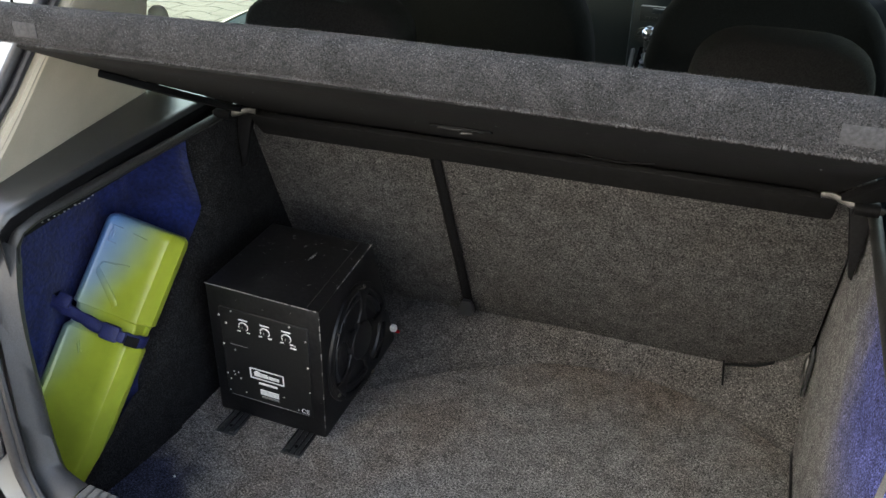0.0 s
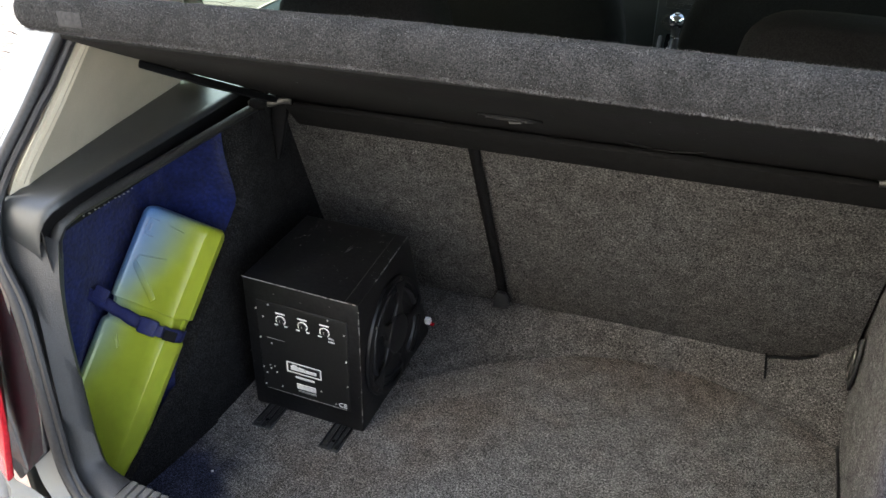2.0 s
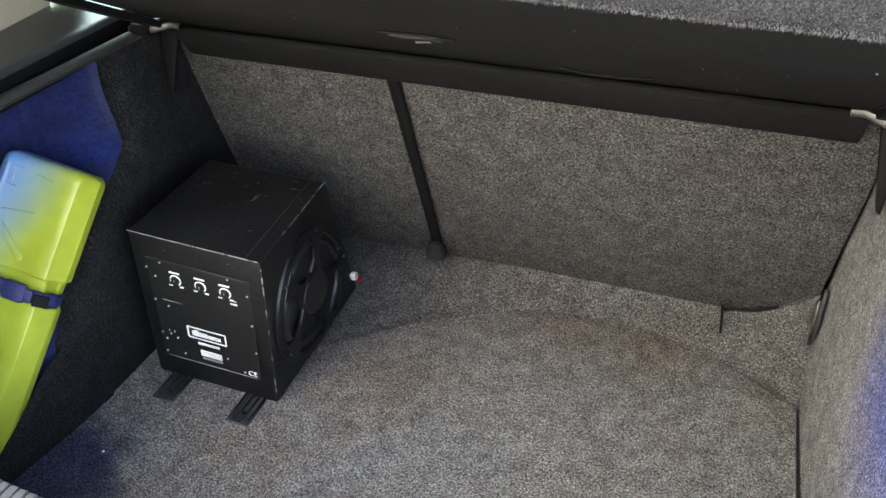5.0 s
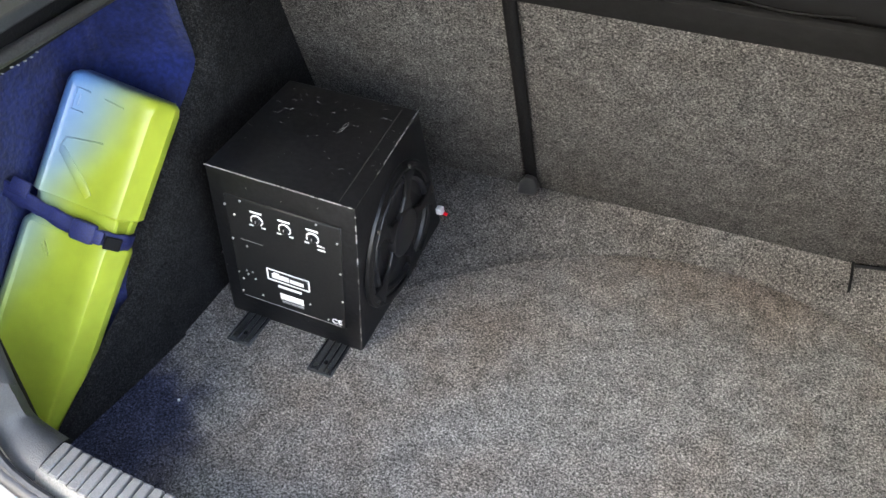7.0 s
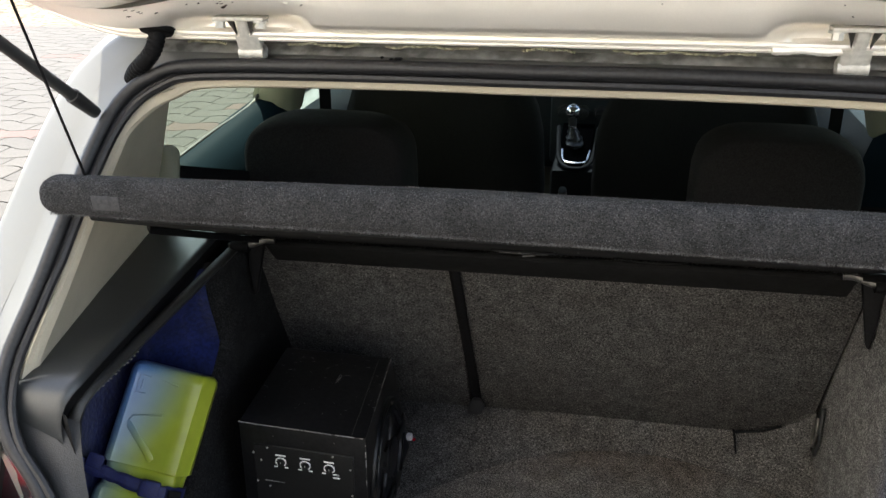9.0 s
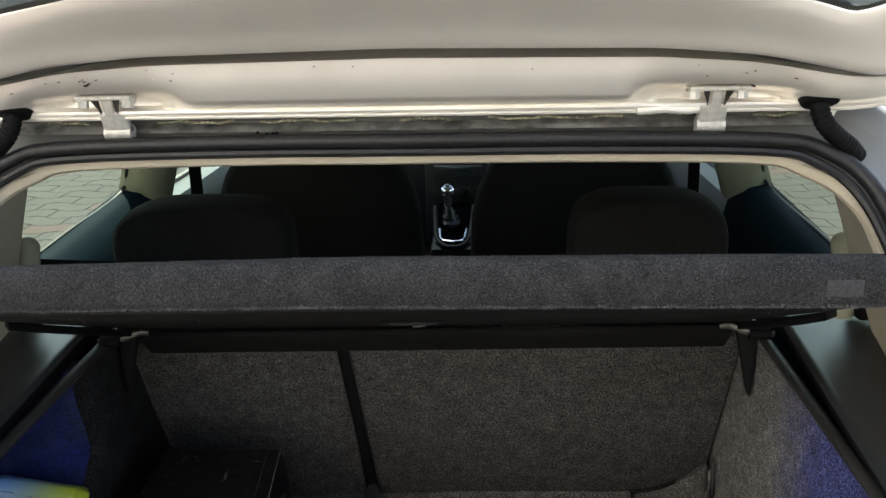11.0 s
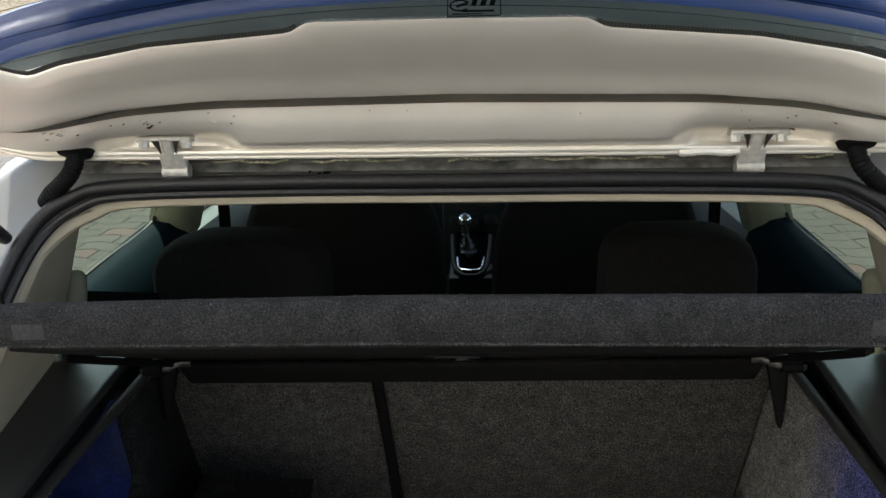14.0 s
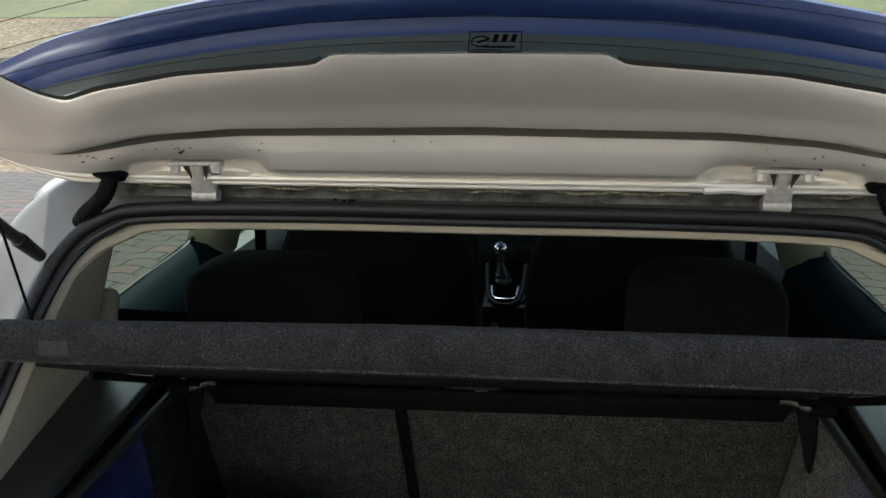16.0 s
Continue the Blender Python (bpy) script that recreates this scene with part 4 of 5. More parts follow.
for s in (-1, 1):
    S = lambda pts: [(-s * x, y, z) for x, y, z in pts]
    part("pivot_arm", prism(S([on_shelf(-.480, .34, -.006), on_shelf(-.452, .27, -.012), on_shelf(-.454, .92, -.014), on_shelf(-.478, .94, -.014), on_shelf(-.496, .62, -.012)]), tuple(-sn * .010), None, .002), BLACK, shelf, "black side arm")
    hook = part("hook", sweep(smooth_path(S([(-.430, .728, 1.100), (-.446, .726, 1.101), (-.466, .718, 1.096), (-.486, .714, 1.094), (-.506, .716, 1.092)]), 4), .0052, 8, None, False, .7, (0, 1, 0)), STEEL, shelf, "metal shelf hook")
    part("pivot_pin", cyl(S([(-.470, .716, 1.093)])[0], S([(-.500, .716, 1.093)])[0], .009, None, 12), BLACK, hook, "black pivot")
    cord = thing("shelf_cord", S([(-.446, .32, 1.344)])[0], "thin black cord from the parcel shelf to the tailgate", "cord", "shelf cords")
    part("string", cyl(S([(-.446, .318, 1.340)])[0], S([(-.411, .155, 1.775)])[0], .0014, None, 6), WEB, cord)

# the shelf hangs a little lower at one end
shelf.matrix_basis = pose(.25, .76, 1.07, 0, -.75, 0) @ Matrix.Translation((-.25, 0, 0))

# ---- tailgate ----
gate = thing("tailgate", (0, .5, 1.46), "open silver tailgate with rear window and spoiler", "tailgate")


MOULD_X, MOULD_Z = (0, .26, .36, .42, .47, .53, .62), (1.5345, 1.5305, 1.522, 1.509, 1.499, 1.505, 1.527)
EDGE_X, EDGE_Z = (0, .128, .143, .285, .38, .42, .445, .468, .50), (1.607, 1.606, 1.597, 1.586, 1.570, 1.559, 1.566, 1.581, 1.615)
XS = np.linspace(-.62, .62, 157)


def soft(kx, kz, x, w=.02):
    return sum(float(np.interp(abs(x) + d * w, kx, kz)) for d in (-1, -.5, 0, .5, 1)) / 5


def gate_low(x):
    return .036 * max(0.0, (abs(x) - .48) / .13) ** 1.6


def pocket(x):
    """Dents for the two hinges."""
    return math.exp(-((abs(x) - .335) / .082) ** 6)


def gate_rows(x):
    """The inside of the tailgate at x, from its lower edge up to the groove under the panel."""
    l, m, p = gate_low(x), soft(MOULD_X, MOULD_Z, x), pocket(x)
    h = lambda k: 1.463 + l * (1 - k) + (m - 1.463) * k
    plain = [(.487, .09), (.4722, .185), (.4702, .215), (.4635, .42), (.459, .60), (.4575, .73), (.4562, .79), (.535, .85)]
    dent = [(.518, .05), (.520, .20), (.512, .31), (.468, .40), (.454, .66), (.452, .76), (.4505, .80), (.535, .86)]
    rows = [(x, .528, 1.458 + l), (x, .514, 1.453 + l), (x, .506, 1.456 + l), (x, .503 + .005 * p, h(0))]
    for (ya, ka), (yb, kb) in zip(plain, dent):
        rows.append((x, ya + (yb - ya) * p, h(ka + (kb - ka) * p)))
    return rows


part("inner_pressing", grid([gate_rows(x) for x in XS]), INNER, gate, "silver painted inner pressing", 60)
part("outer_skin", grid([[(x, .528, 1.458 + gate_low(x)), (x, .548, 1.472 + gate_low(x)), (x, .552, 1.49 + gate_low(x)), (x, .545, 1.54), (x, .53, 1.60)] for x in XS]), SILVER, gate, "silver outer skin")
# Strip added to close the gap that let sun onto the gutter.
part("gutter_sun_stop", sweep([(x, .557, 1.468 + gate_low(x) * .8) for x in np.linspace(-.60, .60, 41)], .0105, 8), RUBBER, gate, "black strip added to keep sun off the gutter")
part("hem_bead", sweep([(x, .502, 1.4605 + gate_low(x)) for x in np.linspace(-.60, .60, 61)], .0035, 8), INNER, gate, "bright folded metal hem")
part("hem_bead", sweep([(x, .5065, 1.4545 + gate_low(x)) for x in np.linspace(-.60, .60, 61)], .0026, 8), INNER, gate, "bright folded metal hem")
chip_rnd = random.Random(12)
bm = bmesh.new()
for i in range(26):
    side = chip_rnd.choice((-1, -1, 1))
    x = side * (chip_rnd.uniform(.27, .46) if i < 20 else chip_rnd.uniform(0, .27))
    k = chip_rnd.uniform(.52, .74)
    z = 1.463 + gate_low(x) * (1 - k) + (soft(MOULD_X, MOULD_Z, x) - 1.463) * k
    box((x, .4535, z), (chip_rnd.uniform(.0004, .0010), .006, chip_rnd.uniform(.0004, .0009)), 0, None, 1, bm)
for d in range(3):
    box((-.336 + .0022 * d, .4600, 1.4960 + .0014 * (d % 3)), (.0026, .006, .0013), 0, None, 1, bm)
tagged(part("paint_chipping", bm, RUST, gate, "small dark paint chips", None), "", "", "", "stuff")
for s0, s1 in ((-.42, -.37), (-.29, -.20), (-.17, -.06), (-.01, .05), (.09, .24), (.38, .43)):
    part("sealant", sweep([(x, .522, 1.4465 + .0012 * math.sin(x * 90) + .0008 * math.sin(x * 211)) for x in np.linspace(s0, s1, 30)], .0015, 6, None, False, 1.0, (0, 0, 1), .35), SEALANT, gate, "old yellowish sealant")

for x, z in ((.246, 1.508), (-.262, 1.503)):
    db = bmesh.new()
    bmesh.ops.create_uvsphere(db, u_segments=12, v_segments=8, radius=.0034)
    bmesh.ops.transform(db, matrix=Matrix.Translation((x, .4592, z)) @ Matrix.Diagonal((1.1, .4, 1, 1)), verts=db.verts)
    part("dimple", db, INNER, gate)
for dx, dz, w in ((0, 0, .0020), (.0028, .0022, .0014), (.0012, -.0028, .0016)):
    part("rust_spot", box((.371 + dx, .500, 1.484 + dz), (w, .020, w), .0003), RUST, gate, "brown rust spot")
for x, z, w in ((-.154, 1.4325, .0085), (-.163, 1.4315, .0040), (-.174, 1.4335, .0032)):
    part("dirt_crumb", box((x, .5225, z), (w, .005, .0028), .0010), BLACK, car, "dark crumb in the gutter")
part("seam_sealer", sweep([(x, .5005, 1.4555 + .0008 * math.sin(x * 140)) for x in np.linspace(.252, .318, 14)], .0038, 8, None, False, 1.0, (0, 0, 1), .08), INNER, gate, "thick painted seam sealer")


def window_y(z):
    return .395 - (z - 1.548)


def panel_rows(x):
    z0, z1 = soft(MOULD_X, MOULD_Z, x), soft(EDGE_X, EDGE_Z, x, .006)
    y0 = .420
    z1 = max(z1, z0 + .02)
    y1 = window_y(z1) - .004
    mid = lambda f, b: (x, y0 - .006 + (y1 - y0 + .006) * f - b, z0 + .008 + (z1 - z0 - .008) * f)
    return [(x, y0 + .110, z0 + .010), (x, y0 + .026, z0 + .004), (x, y0 + .006, z0 - .003), (x, y0 - .002, z0 + .000), mid(0, 0), mid(.33, .003), mid(.66, .003), mid(.94, .001), (x, y1 + .002, z1), (x, y1 + .012, z1 - .008)]


# Hidden sheet added behind the panel so that no skylight fills the groove.
part("groove_light_stop", grid([[(x, window_y(soft(EDGE_X, EDGE_Z, x, .006)) + .006, soft(EDGE_X, EDGE_Z, x, .006) - .008), (x, .53, 1.572)] for x in XS if abs(x) < .45]), FRIT, gate, "hidden sheet added to keep skylight out of the groove")
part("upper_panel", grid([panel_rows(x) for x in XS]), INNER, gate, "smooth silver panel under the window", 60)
# rear window with a black dotted border and heating wires
gl = lambda z, x: (x, window_y(z), z)
glass = part("rear_window", grid([[gl(z, x) for z in np.linspace(soft(EDGE_X, EDGE_Z, x, .006) - .006, 1.95, 5)] for x in np.linspace(-.55, .55, 89)]), PANE, gate, "clear rear window")
for s in (-1, 1):
    part("dotted_border", grid([[(x, window_y(z) - .002, z) for z in (soft(EDGE_X, EDGE_Z, x, .004) - .004, soft(EDGE_X, EDGE_Z, x, .004) + .0045)] for x in s * np.linspace(.136, .50, 40)]), DOTS, glass, "black dotted border")
for k in range(5):
    part("heating_wire", sweep([gl(1.618 + .021 * k - .060 * (x / .5) ** 2, x) for x in np.linspace(-.50, .50, 31)], .00030, 4), INK, glass, "thin heating wire")
for s in (-1, 1):
    rows = [[(s * .49, .386 - .40 * f, 1.55 + .40 * f), (s * .58, .39 - .40 * f, 1.55 + .40 * f), (s * .63, .42 - .40 * f, 1.57 + .40 * f)] for f in np.linspace(.06, 1.05, 8)]
    shell(part("window_pillar", grid(rows), INNER, gate, "silver window frame"), .02)
rows = [[(x, .0 - .42 * f, 1.97 + .13 * f) for x in np.linspace(-.63, .63, 9)] for f in np.linspace(0, 1, 5)]
shell(part("lower_door", grid(rows), SILVER, gate, "silver lower part of the tailgate"), .05)
# spoiler on the outside, above the roof edge
rows, lower = [], []
for x in np.linspace(-.58, .58, 49):
    u = abs(x) / .58
    t = float(np.interp(abs(x), (0, .20, .30, .35, .42, .50, .58), (1.688, 1.680, 1.667, 1.658, 1.644, 1.623, 1.590)))
    b = 1.555 - .06 * u ** 2
    h = t - b
    lower.append([(x, .52, b), (x, .502, b + h * .20), (x, .498, b + h * .46), (x, .501, b + h * .54)])
    rows.append([(x, .501, b + h * .54), (x, .507, b + h * .60), (x, .508, b + h * .68), (x, .496, b + h * .74), (x, .488, b + h * .86), (x, .490, b + h * .97), (x, .50, t), (x, .55, t - .01), (x, .60, b)])
spoiler = part("spoiler", grid(rows), SPOILERPAINT, gate, "blue painted roof spoiler seen through the window", 60)
part("spoiler_reflection", grid(lower), SPOILERSHINE, spoiler, "lower spoiler painted grey-green for a reflection", 60)
bx0, bz = .0265, 1.619
GL = Matrix.Translation((bx0, window_y(bz) - .0016, bz - .0016)) @ Matrix.Rotation(radians(-45), 4, "X")
bm = bmesh.new()
for c, sz in (((0, .0122), (.047, .0008)), ((0, -.0122), (.047, .0008)), ((-.0232, 0), (.0008, .0245)), ((.0232, 0), (.0008, .0245)), ((.0035, -.0062), (.028, .0018)), ((-.006, -.0095), (.026, .0007))):
    box((c[0], 0, c[1]), (sz[0], .0006, sz[1]), 0, GL, 1, bm)
for dx, w in ((.0005, .0042), (.0085, .0046), (.0165, .0042)):
    box((0, 0, 0), (w, .0006, .0092), 0, GL @ Matrix.Translation((dx, 0, .0045)) @ Matrix.Rotation(radians(14), 4, "Y"), 1, bm)
sweep([tuple(GL @ Vector((-.0125 + .0085 * math.cos(t), 0, .0005 + .0062 * math.sin(t)))) for t in np.linspace(.5, 5.6, 22)], .0007, 5, bm)
box((0, 0, 0), (.011, .0006, .0022), 0, GL @ Matrix.Translation((-.0105, 0, .0015)) @ Matrix.Rotation(radians(-24), 4, "Y"), 1, bm)
part("badge", bm, INK, glass, "dark outlined badge with bars")
# hinges
for x in (-.333, .335):
    hg = part("hinge", box((x, .493, 1.480), (.064, .020, .005), .002), PALE, gate, "pale painted hinge")
    part("knuckle", prism([(x - .007, .490, 1.480), (x + .007, .490, 1.480), (x + .007, .498, 1.462), (x + .0155, .503, 1.458), (x + .0155, .512, 1.434), (x - .0155, .512, 1.434), (x - .0155, .503, 1.458), (x - .007, .498, 1.462)], (0, .012, .002), None, .003), PALE, hg)
    part("knuckle_curl", cyl((x - .0155, .517, 1.437), (x + .0155, .517, 1.437), .009, None, 14), PALE, hg)
    for dx in (-1, 1):
        part("gusset", prism([(x + dx * .009, .489, 1.479), (x + dx * .017, .489, 1.479), (x + dx * .011, .494, 1.466), (x + dx * .009, .496, 1.460)], (0, .004, .001)), STEEL, hg)
    for dx in (-.025, .025):
        part("bolt", cyl((x + dx, .492, 1.479), (x + dx, .490, 1.4685), .0058, None, 6), PALE, hg, "hexagon bolt")
        part("washer", cyl((x + dx, .492, 1.4785), (x + dx, .492, 1.476), .009, None, 14), PALE, hg, "round washer")
for s in (-1, 1):
    S = lambda pts: [(-s * x, y, z) for x, y, z in pts]
    path = smooth_path(S([(-.4415, .496, 1.470), (-.443, .490, 1.453), (-.451, .489, 1.438), (-.467, .492, 1.424), (-.482, .498, 1.413), (-.494, .507, 1.402)]), 7)
    part("cable_boot", sweep(path, .0100, 14, None, False, 1.0, (0, 1, 0), .06), BLACK, gate, "corrugated black cable boot")
    part("boot_collar", cyl(S([(-.4415, .500, 1.480)])[0], S([(-.4420, .490, 1.461)])[0], .026, .019, 18, None, True, .003), BLACK, gate, "rubber collar")
    strut = thing("gas_strut", S([(-.525, .47, 1.368)])[0], "black gas strut between car body and tailgate", "strut", "gas struts")
    e0, e1 = S([(-.525, .465, 1.368)])[0], S([(-.560, 0.0, 1.770)])[0]
    part("rod", cyl(e0, e1, .0072, None, 14), PLASTIC, strut, "black strut tube")
    part("end_fitting", cyl(e0, lerp(e0, e1, .075), .0075, .0095, 14, None, True, .002), RUBBER, strut, "black ball socket")

# ---- cabin ----
for name, cx in (("driver", -.370), ("passenger", .327)):
    fs = thing("front_seat", (cx, 1.75, .4), "black cloth front seat seen from behind", "seat", "front seats")
    rows = []
    for d, k in ((-.06, .86), (-.045, .96), (0, 1.0), (.08, .97), (.11, .86)):
        ring_pts = []
        for t in np.linspace(0, 2 * math.pi, 33)[:-1]:
            c, q = math.cos(t), math.sin(t)
            px = math.copysign(abs(c) ** .5, c) * .284 * k * (1.0 if q < 0 else 1 - .18 * q ** 2)
            pz = .86 + math.copysign(abs(q) ** .6, q) * .36 * (k * .3 + .7)
            ring_pts.append((cx + px, 1.78 + d - (pz - .86) * .25, pz))
        rows.append(ring_pts)
    hb = grid(rows, None, True)
    hb.faces.new(hb.verts[:32])
    hb.faces.new(hb.verts[-32:])
    part("backrest", hb, SEATCLOTH, fs, "black cloth backrest", 60)
    part("cushion", box((cx, 2.05, .50), (.50, .50, .16), .05, None, 3), SEATCLOTH, fs, "black cloth cushion")
setting("cabin_floor", box((0, 1.95, .30), (1.5, 2.2, .04), 0), SEATCLOTH, "dark cabin floor carpet", "floor")
console = thing("centre_console", (-.04, 2.4, .30), "dark centre console with chrome-rimmed gear lever", "console")
part("tunnel", box((-.065, 2.30, .41), (.20, 1.1, .18), .03), BLACK, console, "dark tunnel cover")
part("pedestal", box((-.062, 2.625, .56), (.17, .43, .28), .02), BLACK, console, "dark shift pedestal")
bezel = part("shift_surround", sweep(smooth_path([(-.136, 2.62, .80), (-.132, 2.56, .765), (-.122, 2.47, .722), (-.095, 2.425, .706), (-.062, 2.415, .703), (-.030, 2.425, .706), (-.004, 2.47, .722), (.008, 2.56, .765), (.012, 2.62, .80)], 5), .009, 8), BLACK, console, "dark moulded surround")
part("chrome_rim", sweep(smooth_path([(-.113, 2.50, .748), (-.108, 2.455, .728), (-.095, 2.44, .721), (-.062, 2.432, .719), (-.032, 2.44, .721), (-.020, 2.455, .728), (-.014, 2.50, .748)], 5), .0042, 8), CHROME, bezel, "chrome rim")
part("shift_plate", prism([(-.115, 2.45, .712), (-.012, 2.45, .712), (-.004, 2.68, .80), (-.124, 2.68, .80)], (0, 0, -.02), None, .003), INK, console, "black shift plate")
folds = []
for k in range(9):
    f = k / 8
    r = (.040 - .027 * f) * (1 + .12 * (-1) ** k)
    folds.append([(-.068 - .017 * f + r * math.cos(t) * (1 + .10 * math.sin(5 * t)), 2.56 + .035 * f + r * math.sin(t), .735 + .075 * f) for t in np.linspace(0, 2 * math.pi, 25)[:-1]])
gear = part("lever_boot", grid(folds, None, True), GAITER, console, "creased dark leather gaiter", 50)
part("collar", cyl((-.085, 2.596, .806), (-.085, 2.596, .814), .0165, None, 16), CHROME, gear, "chrome collar")
part("lever", cyl((-.085, 2.596, .812), (-.086, 2.60, .850), .014, .016, 14), PLASTIC, gear)
kb = bmesh.new()
bmesh.ops.create_uvsphere(kb, u_segments=20, v_segments=14, radius=.029)
bmesh.ops.transform(kb, matrix=Matrix.Translation((-.086, 2.60, .866)) @ Matrix.Diagonal((1, 1, .95, 1)), verts=kb.verts)
knob = part("knob", kb, CHROME, gear, "shiny round gear knob")
part("knob_cap", cyl((-.086, 2.594, .8880), (-.086, 2.5935, .8940), .012, .008, 18), PLASTIC, knob, "dark cap disc")
part("handbrake", sweep([(-.085, 2.30, .49), (-.085, 2.24, .60), (-.085, 2.18, .69), (-.085, 2.165, .712)], .014, 10), CABIN, console, "dark handbrake lever")
console.matrix_basis = Matrix.Translation((-.014, 2.4, .278))
dash = thing("dashboard", (0, 3.0, .5), "dark dashboard with radio", "dashboard")
part("panel", box((0, 3.0, .80), (1.5, .30, .50), .06), CABIN, dash, "dark dashboard panel")
part("centre_panel", box((-.06, 2.83, .80), (.26, .16, .36), .02), CABIN, dash, "dark centre stack")
radio = part("radio", box((-.06, 2.745, .915), (.19, .02, .058), .004), PLASTIC, dash, "black radio")
part("display", box((-.06, 2.734, .928), (.10, .006, .018), .002), CABIN, radio, "dark display")
for i in range(6):
    part("button", box((-.125 + i * .026, 2.733, .902), (.016, .006, .009), .002), GRIP, radio, "small pale button")
for x in (-.135, -.065, .006):
    dial = part("dial", cyl((x, 2.745, .834), (x, 2.722, .834), .024, .021, 20), PLASTIC, dash, "round heater dial")
    part("dial_ring", sweep([(x + .027 * math.cos(t), 2.744, .834 + .027 * math.sin(t)) for t in np.linspace(0, 2 * math.pi, 25)[:-1]], .003, 6, None, True), GRIP, dial, "grey ring")
    part("pointer", box((x, 2.720, .834), (.036, .006, .006), .002), GRIP, dial)
dash.matrix_basis = Matrix.Translation((.034, 3.0, .469))
windscreen = part("windscreen", grid([[(x, 2.55, 1.43), (x, 3.05, 1.05)] for x in np.linspace(-.62, .62, 9)]), SHADE, car, "unseen windscreen darkened to keep the sun out")
part("front_end", box((0, 3.4, .65), (1.6, .9, .7), .1), SILVER, car, "silver bonnet and wings")
part("firewall", box((0, 3.0, .62), (1.55, .05, .8), 0), CABIN, car, "dark bulkhead")
part("underbody", box((0, 1.9, .27), (1.6, 3.2, .04), 0), PLASTIC, car, "black underbody")
for x in (-.76, .76):
    for y in (.72, 3.2):
        part("tyre", cyl((x - .095, y, .31), (x + .095, y, .31), .31, None, 32, None, True, .02), RUBBER, car, "black tyre")

# ---- subwoofer ----
sub = thing("subwoofer", (-.35, .70, .56), "black wedge-shaped subwoofer box standing on the felt floor", "subwoofer")
W, D, H = .212, .270, .280
# corners of the wedge, shaped to fit the camera's view: left/right, front/back, bottom/top; its back rides on the
# rising felt
SUB_CORNERS = {(0, 0, 0): (-.474, .594, .561), (1, 0, 0): (-.256, .593, .561), (0, 1, 0): (-.470, .872, .576), (1, 1, 0): (-.262, .896, .578),
               (0, 0, 1): (-.450, .566, .849), (1, 0, 1): (-.242, .573, .839), (0, 1, 1): (-.451, .774, .862), (1, 1, 1): (-.266, .811, .839)}


def on_sub(p):
    """A place on the box: x from minus W to 0 across, y from 0 to D back, z from 0 to H up."""
    u, v, w = 1 + p[0] / W, p[1] / D, p[2] / H
    out = Vector((0, 0, 0))
    for (i, j, k), c in SUB_CORNERS.items():
        out += Vector(c) * ((u if i else 1 - u) * (v if j else 1 - v) * (w if k else 1 - w))
    return out


def sub_part(name, bm, material, parent, label="", smooth=40):
    """A part made square in the box's own measures, then fitted to the wedge."""
    for v in bm.verts:
        v.co = on_sub(v.co)
    return part(name, bm, material, parent, label, smooth)


sub_part("cabinet", box((-W / 2, D / 2, H / 2), (W, D, H), .004, None, 2), BOXPAINT, sub, "scuffed black cabinet")
sub_part("lid_seam", box((-.024, D / 2, H + .0002), (.0009, D * .96, .0010), 0), STEEL, sub, "worn seam of the covering")
px0 = lambda f: -W + W * (.11 + .79 * f)     # across the plate
pz = lambda f: H * (.86 - .695 * f)          # height on the plate, 0 at its top
plate = sub_part("amplifier_plate", box((px0(.5), -.0015, pz(.5)), (W * .79, .004, H * .695), .001, None, 1), BOXPLATE, sub, "black amplifier plate")
for f in (.275, .52, .76):
    arc = [(px0(f) + .0085 * math.cos(t), -.0045, pz(.155) + .0085 * math.sin(t)) for t in np.linspace(radians(-50), radians(230), 14)]
    dial = sub_part("level_dial", sweep(arc, .0011, 6), WHITEINK, plate, "white dial scale")
    sub_part("mark", box((px0(f), -.0045, pz(.085)), (.017, .001, .0024), 0), WHITEINK, plate, "white bar")
    sub_part("knob", cyl((px0(f), -.003, pz(.155)), (px0(f), -.0095, pz(.155)), .0055, .005, 14, None, True, .0008), BOXPLATE, dial, "black knob")
    sub_part("pointer", box((px0(f) + .001, -.0098, pz(.145)), (.0012, .001, .004), 0), GREYINK, dial)
    for d in (-.009, .009):
        sub_part("mark", box((px0(f) + d, -.0045, pz(.155) - .0105), (.006, .001, .002), 0), WHITEINK, plate, "white bar")
sub_part("mark", box((px0(.83), -.0045, pz(.245)), (.011, .001, .002), 0), WHITEINK, plate, "white bar")
sub_part("mark", box((px0(.845), -.0045, pz(.215)), (.004, .001, .0035), 0), GREYINK, plate, "grey bar")
sub_part("print_line", box((px0(.20), -.0042, pz(.38)), (.034, .0006, .0010), 0), GREYINK, plate, "faint printed line")
sub_part("print_line", box((px0(.5), -.0042, pz(.985)), (W * .72, .0006, .0008), 0), GREYINK, plate, "faint printed line")
lw, lh, lc = .064, .021, pz(.655)
bm = bmesh.new()
for c, sz in (((0, lh / 2), (lw, .0020)), ((0, -lh / 2), (lw, .0020)), ((-lw / 2, 0), (.0022, lh)), ((lw / 2, 0), (.0022, lh)), ((-.012, -.001), (.026, .0085)), ((.013, -.0018), (.021, .0065)), ((-.018, .004), (.008, .004))):
    box((px0(.495) + c[0], -.0045, lc + c[1]), (sz[0], .001, sz[1]), 0, None, 1, bm)
sub_part("logo", bm, WHITEINK, plate, "white outlined logo shape")
sub_part("caption", box((px0(.50), -.0045, pz(.757)), (.036, .001, .0042), 0), WHITEINK, plate, "white bar")
